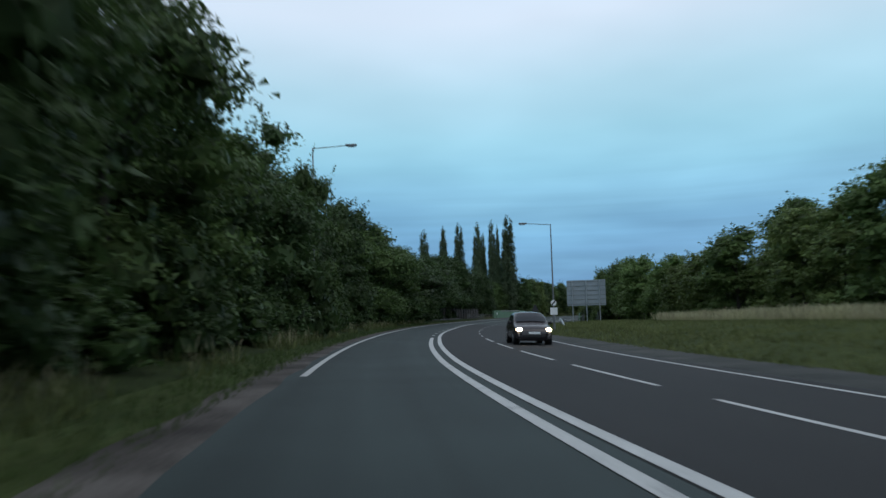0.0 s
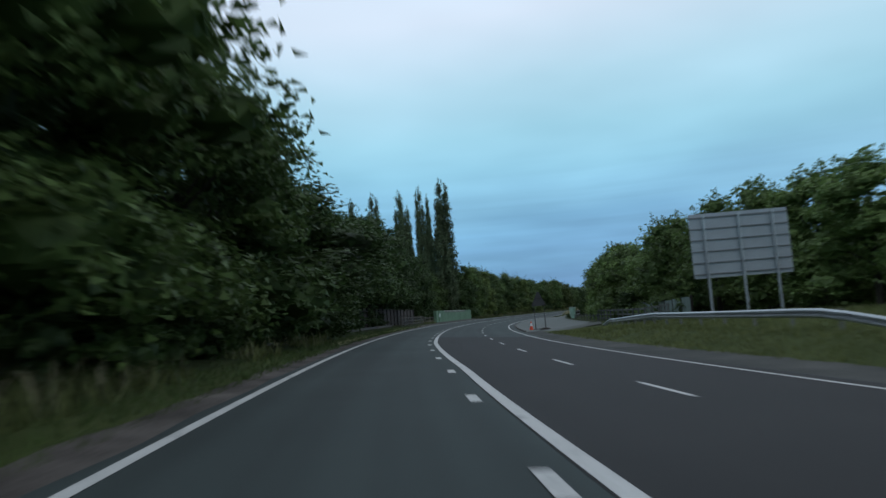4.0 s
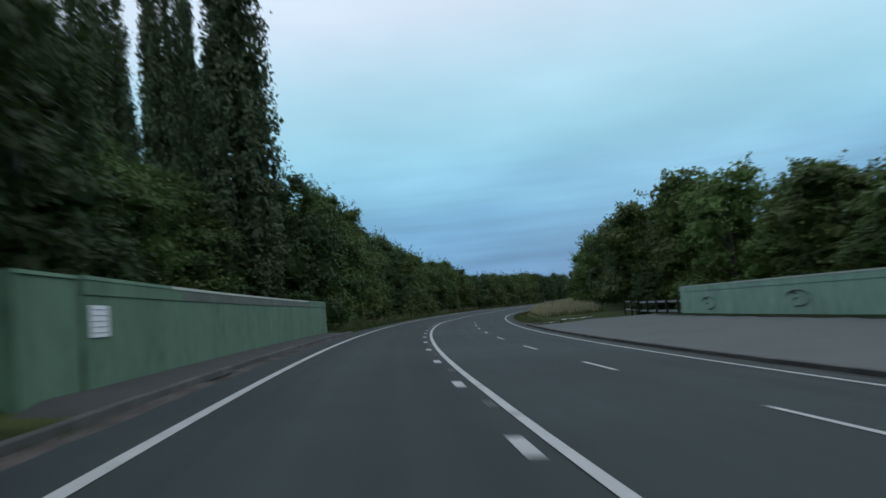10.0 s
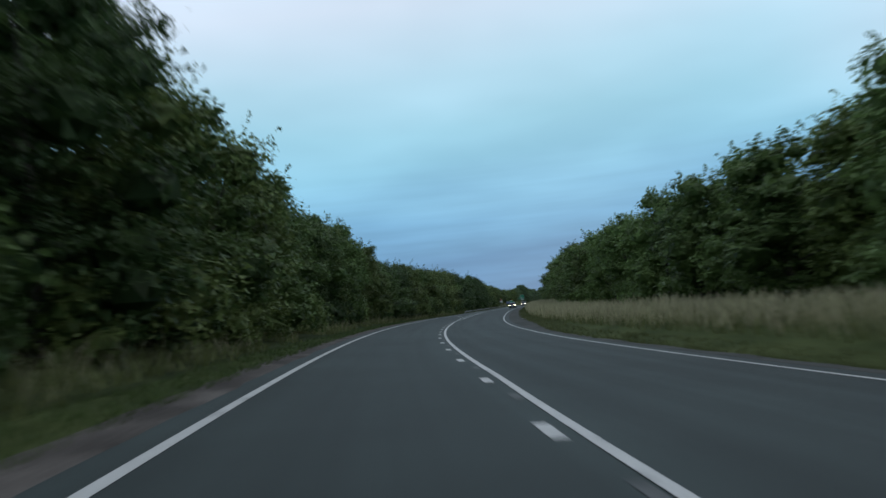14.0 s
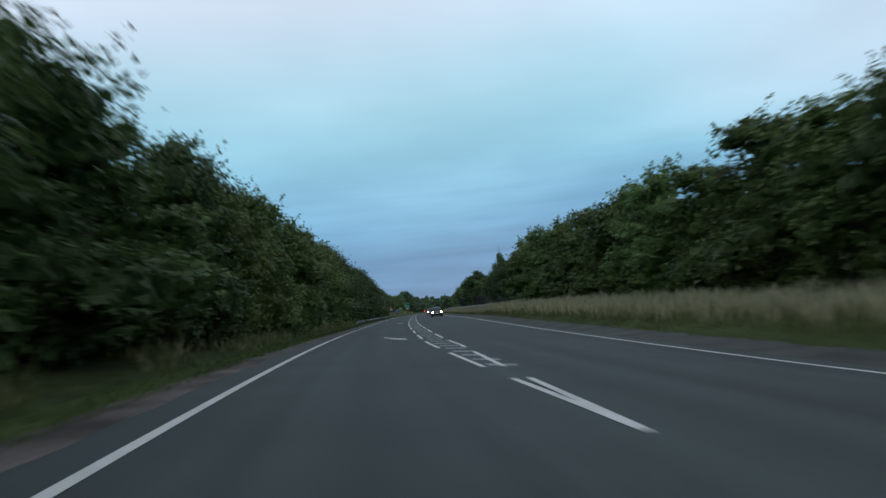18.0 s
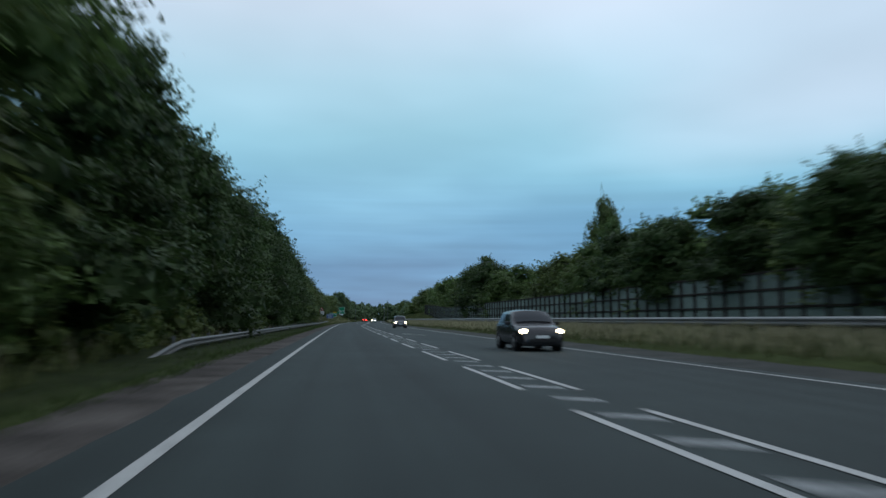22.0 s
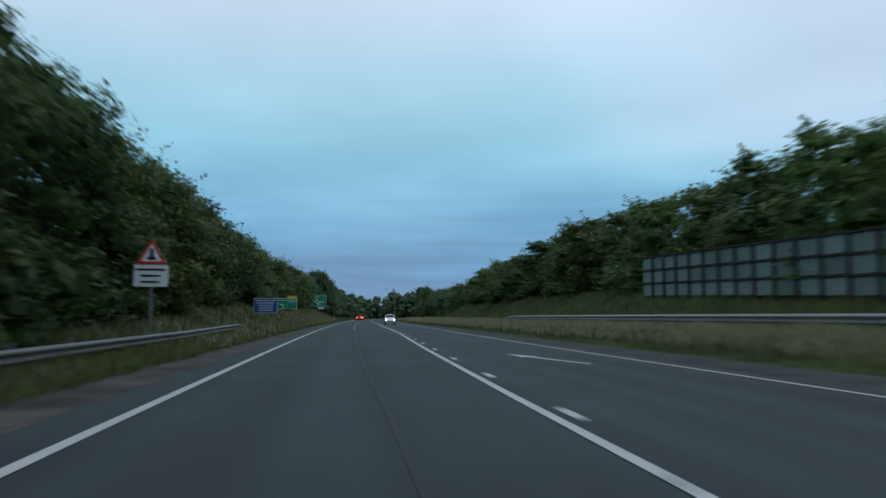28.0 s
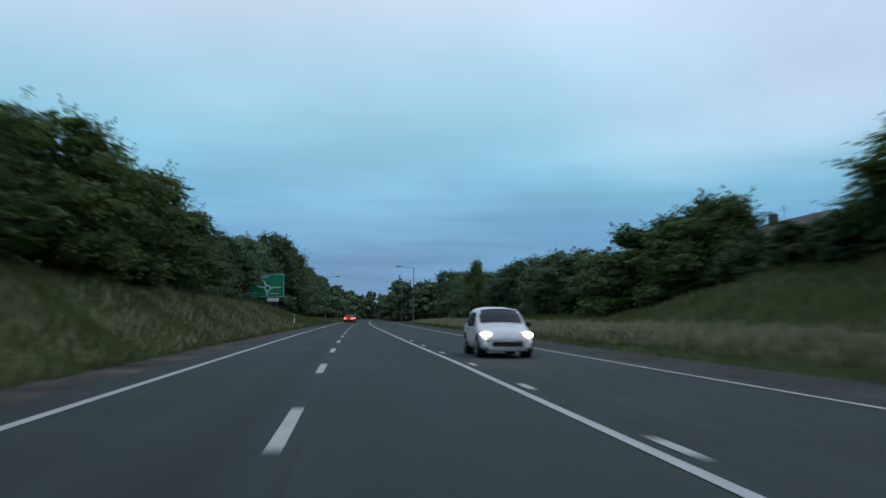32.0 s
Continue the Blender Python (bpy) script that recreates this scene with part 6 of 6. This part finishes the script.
# ---- vehicles ----
def loft(bm, rings):
    """Closed skin over rings of equal count."""
    vs = [[bm.verts.new(p) for p in r] for r in rings]
    n = len(vs[0])
    for a, b in zip(vs[:-1], vs[1:]):
        for i in range(n):
            bm.faces.new((a[i], a[(i + 1) % n], b[(i + 1) % n], b[i]))
    bm.faces.new(vs[0][::-1])
    bm.faces.new(vs[-1])
    bmesh.ops.recalc_face_normals(bm, faces=bm.faces)
    return bm


def lens(m):
    """A smooth flattened ball."""
    bm = bmesh.new()
    bmesh.ops.create_icosphere(bm, subdivisions=2, radius=1.0, matrix=m)
    for f in bm.faces:
        f.smooth = True
    return bm


def car(name, label, category, paint, L, W, H, belt, nose, hood, tail, lights="front", m=Matrix()):
    """A car with its nose towards -y. belt: height of the window line; nose: height of the bonnet's front; hood, tail: where the cabin starts and ends."""
    thing = new(name)
    w = W / 2
    y0, y1 = -L / 2, L / 2
    yh, yt = y0 + hood * L, y0 + tail * L
    top_f, top_r = yh + 0.66, yt - 0.24
    # stations: y, width share, belt height, roof width share, roof height
    rows = [(y0, 0.70, nose - 0.30, 0.50, nose - 0.26), (y0 + 0.05, 0.84, nose - 0.22, 0.60, nose - 0.17), (y0 + 0.16, 0.93, nose - 0.12, 0.66, nose - 0.06), (y0 + 0.42, 0.985, nose - 0.05, 0.70, nose + 0.02), (yh, 1.0, belt - 0.03, 0.80, belt + 0.01), (yh + 0.36, 1.0, belt, 0.80, belt + 0.58 * (H - belt)), (top_f, 1.0, belt + 0.01, 0.76, H - 0.045), (0.5 * (top_f + top_r), 1.0, belt + 0.02, 0.76, H), (top_r, 0.99, belt + 0.03, 0.74, H - 0.05), (yt + 0.02, 0.985, belt + 0.03, 0.76, belt + 0.42 * (H - belt)), (min(yt + 0.16, y1 - 0.12), 0.97, belt + 0.02, 0.78, belt + 0.05), (y1 - 0.08, 0.94, belt - 0.06, 0.74, belt - 0.01), (y1, 0.86, belt - 0.2, 0.66, belt - 0.16)]
    ys = [r[0] for r in rows]

    def side(y):
        """Half the section at y, from the sill up to the middle of the roof."""
        a, zb, b, zr = (float(np.interp(y, ys, [r[k] for r in rows])) * (w if k in (1, 3) else 1.0) for k in (1, 2, 3, 4))
        up = max(zr - zb, 0.02)
        return [(a * 0.84, 0.20), (a * 0.965, 0.30), (a, 0.52), (a * 0.985, zb - 0.13), (a * 0.93, zb), (b * 1.06, zb + up * 0.80), (b * 0.92, zb + up * 0.95), (b * 0.5, zr + 0.012), (0.0, zr + 0.02)]

    def ring(y):
        half = side(y)
        return [(x, y, z) for x, z in half] + [(-x, y, z) for x, z in reversed(half[:-1])]
    fine = sorted(set(ys + [0.5 * (a + b) for a, b in zip(ys[:-1], ys[1:])]))
    body = part("body", loft(bmesh.new(), [ring(y) for y in fine]), paint, thing)
    for p in body.data.polygons:
        p.use_smooth = True

    def pane(nm, grid):
        bm = bmesh.new()
        V = [[bm.verts.new(p) for p in r] for r in grid]
        for a, b in zip(V[:-1], V[1:]):
            for k in range(len(a) - 1):
                bm.faces.new((a[k], a[k + 1], b[k + 1], b[k]))
        bmesh.ops.recalc_face_normals(bm, faces=bm.faces)
        ob = part(nm, bm, GLASS, thing)
        for p in ob.data.polygons:
            p.use_smooth = True
        return ob

    def across(y, lift, share=0.93):
        half = [(x * share, z) for x, z in side(y)[5:]]
        return [(x, y - lift * 0.7, z + abs(lift)) for x, z in half] + [(-x, y - lift * 0.7, z + abs(lift)) for x, z in reversed(half[:-1])]
    pane("windscreen", [across(y, 0.022) for y in np.linspace(yh + 0.09, top_f - 0.06, 6)])
    pane("rear_window", [across(y, -0.022, 0.86) for y in np.linspace(top_r + 0.07, yt + 0.05, 4)])
    ym = 0.52 * (yh + yt) + 0.12

    def flank(sx, bottom, top):
        rows_ = []
        for f in (0.10, 0.5, 0.90):
            line = []
            for q in (0.0, 0.5, 1.0):
                g = (f - 0.1) / 0.8
                y = (bottom[0] + (bottom[1] - bottom[0]) * q) * (1 - g) + (top[0] + (top[1] - top[0]) * q) * g
                h = side(y)
                line.append((sx * (h[4][0] + (h[5][0] - h[4][0]) * f + 0.012), y, h[4][1] + (h[5][1] - h[4][1]) * f + 0.004))
            rows_.append(line)
        pane("side_window", rows_)
    for sx in (-1, 1):
        flank(sx, (yh + 0.42, ym - 0.04), (top_f + 0.08, ym - 0.04))
        flank(sx, (ym + 0.04, yt - 0.14), (ym + 0.04, top_r - 0.06))
    for sx in (-1, 1):
        part("mirror", box(bmesh.new(), (0.20, 0.10, 0.14), Matrix.Translation((sx * (w + 0.08), yh + 0.35, belt + 0.05)), 0.04), TRIM, thing)
        for yw in (y0 + 0.19 * L, y1 - 0.18 * L):
            part("wheel_arch", rod(bmesh.new(), (sx * (w - 0.25), yw, 0.33), (sx * (w - 0.004), yw, 0.33), 0.37, 0.37, 24), TRIM, thing)
            wheel = part("wheel", rod(bmesh.new(), (sx * (w - 0.20), yw, 0.31), (sx * (w + 0.004), yw, 0.31), 0.31, 0.30, 22), RUBBER, thing)
            part("rim", rod(bmesh.new(), (sx * (w - 0.02), yw, 0.31), (sx * (w + 0.014), yw, 0.31), 0.20, 0.18, 14), ALLOY, wheel)
        part("headlight", lens(Matrix.Translation((sx * w * 0.76, y0 + 0.12, nose - 0.17)) @ Matrix.Rotation(sx * 0.4, 4, "Z") @ Matrix.Diagonal((0.15, 0.10, 0.095, 1))), HEADLIGHT if lights == "front" else LAMP_GLASS, thing, "lit headlight" if lights == "front" else "")
        part("tail_light", box(bmesh.new(), (0.30, 0.08, 0.18), Matrix.Translation((sx * w * 0.72, y1 - 0.01, belt - 0.16)), 0.03), TAILLIGHT if lights == "rear" else RED, thing, "lit red tail light" if lights == "rear" else "")
        part("door_handle", box(bmesh.new(), (0.03, 0.14, 0.03), Matrix.Translation((sx * (w + 0.005), (yh + yt) / 2 + 0.2, belt - 0.12)), 0.008), TRIM, thing)
    part("grille", box(bmesh.new(), (W * 0.55, 0.05, 0.13), Matrix.Translation((0, y0 + 0.0, 0.40)), 0.02), TRIM, thing)
    part("bumper_lip", box(bmesh.new(), (W * 0.80, 0.08, 0.07), Matrix.Translation((0, y0 + 0.06, 0.27)), 0.02), TRIM, thing)
    part("number_plate", box(bmesh.new(), (0.50, 0.012, 0.105), Matrix.Translation((0, y0 - 0.012, 0.53)), 0.004), WHITE, thing)
    part("number_plate", box(bmesh.new(), (0.50, 0.012, 0.105), Matrix.Translation((0, y1 + 0.006, 0.62)), 0.004), YELLOW, thing)
    part("rear_bumper", box(bmesh.new(), (W * 0.86, 0.1, 0.2), Matrix.Translation((0, y1 - 0.02, 0.42)), 0.04), TRIM, thing)
    part("underbody", box(bmesh.new(), (W * 0.8, L * 0.86, 0.12), Matrix.Translation((0, 0, 0.24)), 0.02), TRIM, thing)
    thing.matrix_basis = m
    return tagged(thing, label, category)


PAINT_WHITE = material("white_car_paint", (0.70, 0.72, 0.73), rough=0.25, vary=0.04, bump=0.0, spec=0.5)
PAINT_DARK = material("dark_car_paint", (0.030, 0.026, 0.028), rough=0.25, vary=0.06, bump=0.0, spec=0.5)
PAINT_BLACK = material("black_car_paint", (0.02, 0.021, 0.024), rough=0.22, vary=0.06, bump=0.0, spec=0.5)
PAINT_SILVER = material("grey_car_paint", (0.10, 0.105, 0.11), rough=0.3, vary=0.05, bump=0.0, metal=0.4)
PAINT_RED = material("red_car_paint", (0.45, 0.02, 0.02), rough=0.25, vary=0.05, bump=0.0, spec=0.5)


def on_road(s, u, turn=0.0):
    h = -math.degrees(float(heading(s)))
    p = at(s, u, float(base_z(s, u)) + 0.012)
    return Matrix.Translation(Vector(p)) @ Matrix.Rotation(radians(h + turn), 4, "Z") @ Matrix.Rotation(float(tilt(s)), 4, "Y")


car("small_hatchback", "small white rounded hatchback with lit headlights on the oncoming lane", "car", PAINT_WHITE, 3.55, 1.63, 1.49, 0.92, 0.84, 0.24, 0.90, m=on_road(684.0, 8.05))
car("family_hatchback", "dark brown hatchback with lit headlights on the oncoming lane", "car", PAINT_DARK, 4.0, 1.72, 1.47, 0.93, 0.84, 0.26, 0.88, m=on_road(35.2, 7.95))
car("family_car", "black estate car with lit headlights on the oncoming lane", "car", PAINT_BLACK, 4.4, 1.82, 1.55, 0.98, 0.90, 0.27, 0.90, m=on_road(453.0, 9.0))
car("people_carrier", "dark grey people carrier with lit headlights on the oncoming lane", "car", PAINT_SILVER, 4.3, 1.78, 1.66, 1.0, 0.90, 0.22, 0.94, m=on_road(527.3, 9.3))
car("saloon_car", "red saloon car with glowing tail lights far ahead", "car", PAINT_RED, 4.4, 1.76, 1.45, 0.95, 0.86, 0.27, 0.84, lights="rear", m=on_road(800.0, 1.3, 180))
car("saloon_car", "dark saloon car with glowing tail lights far ahead", "car", PAINT_BLACK, 4.4, 1.78, 1.46, 0.95, 0.86, 0.27, 0.84, lights="rear", m=on_road(812.0, 1.5, 180))
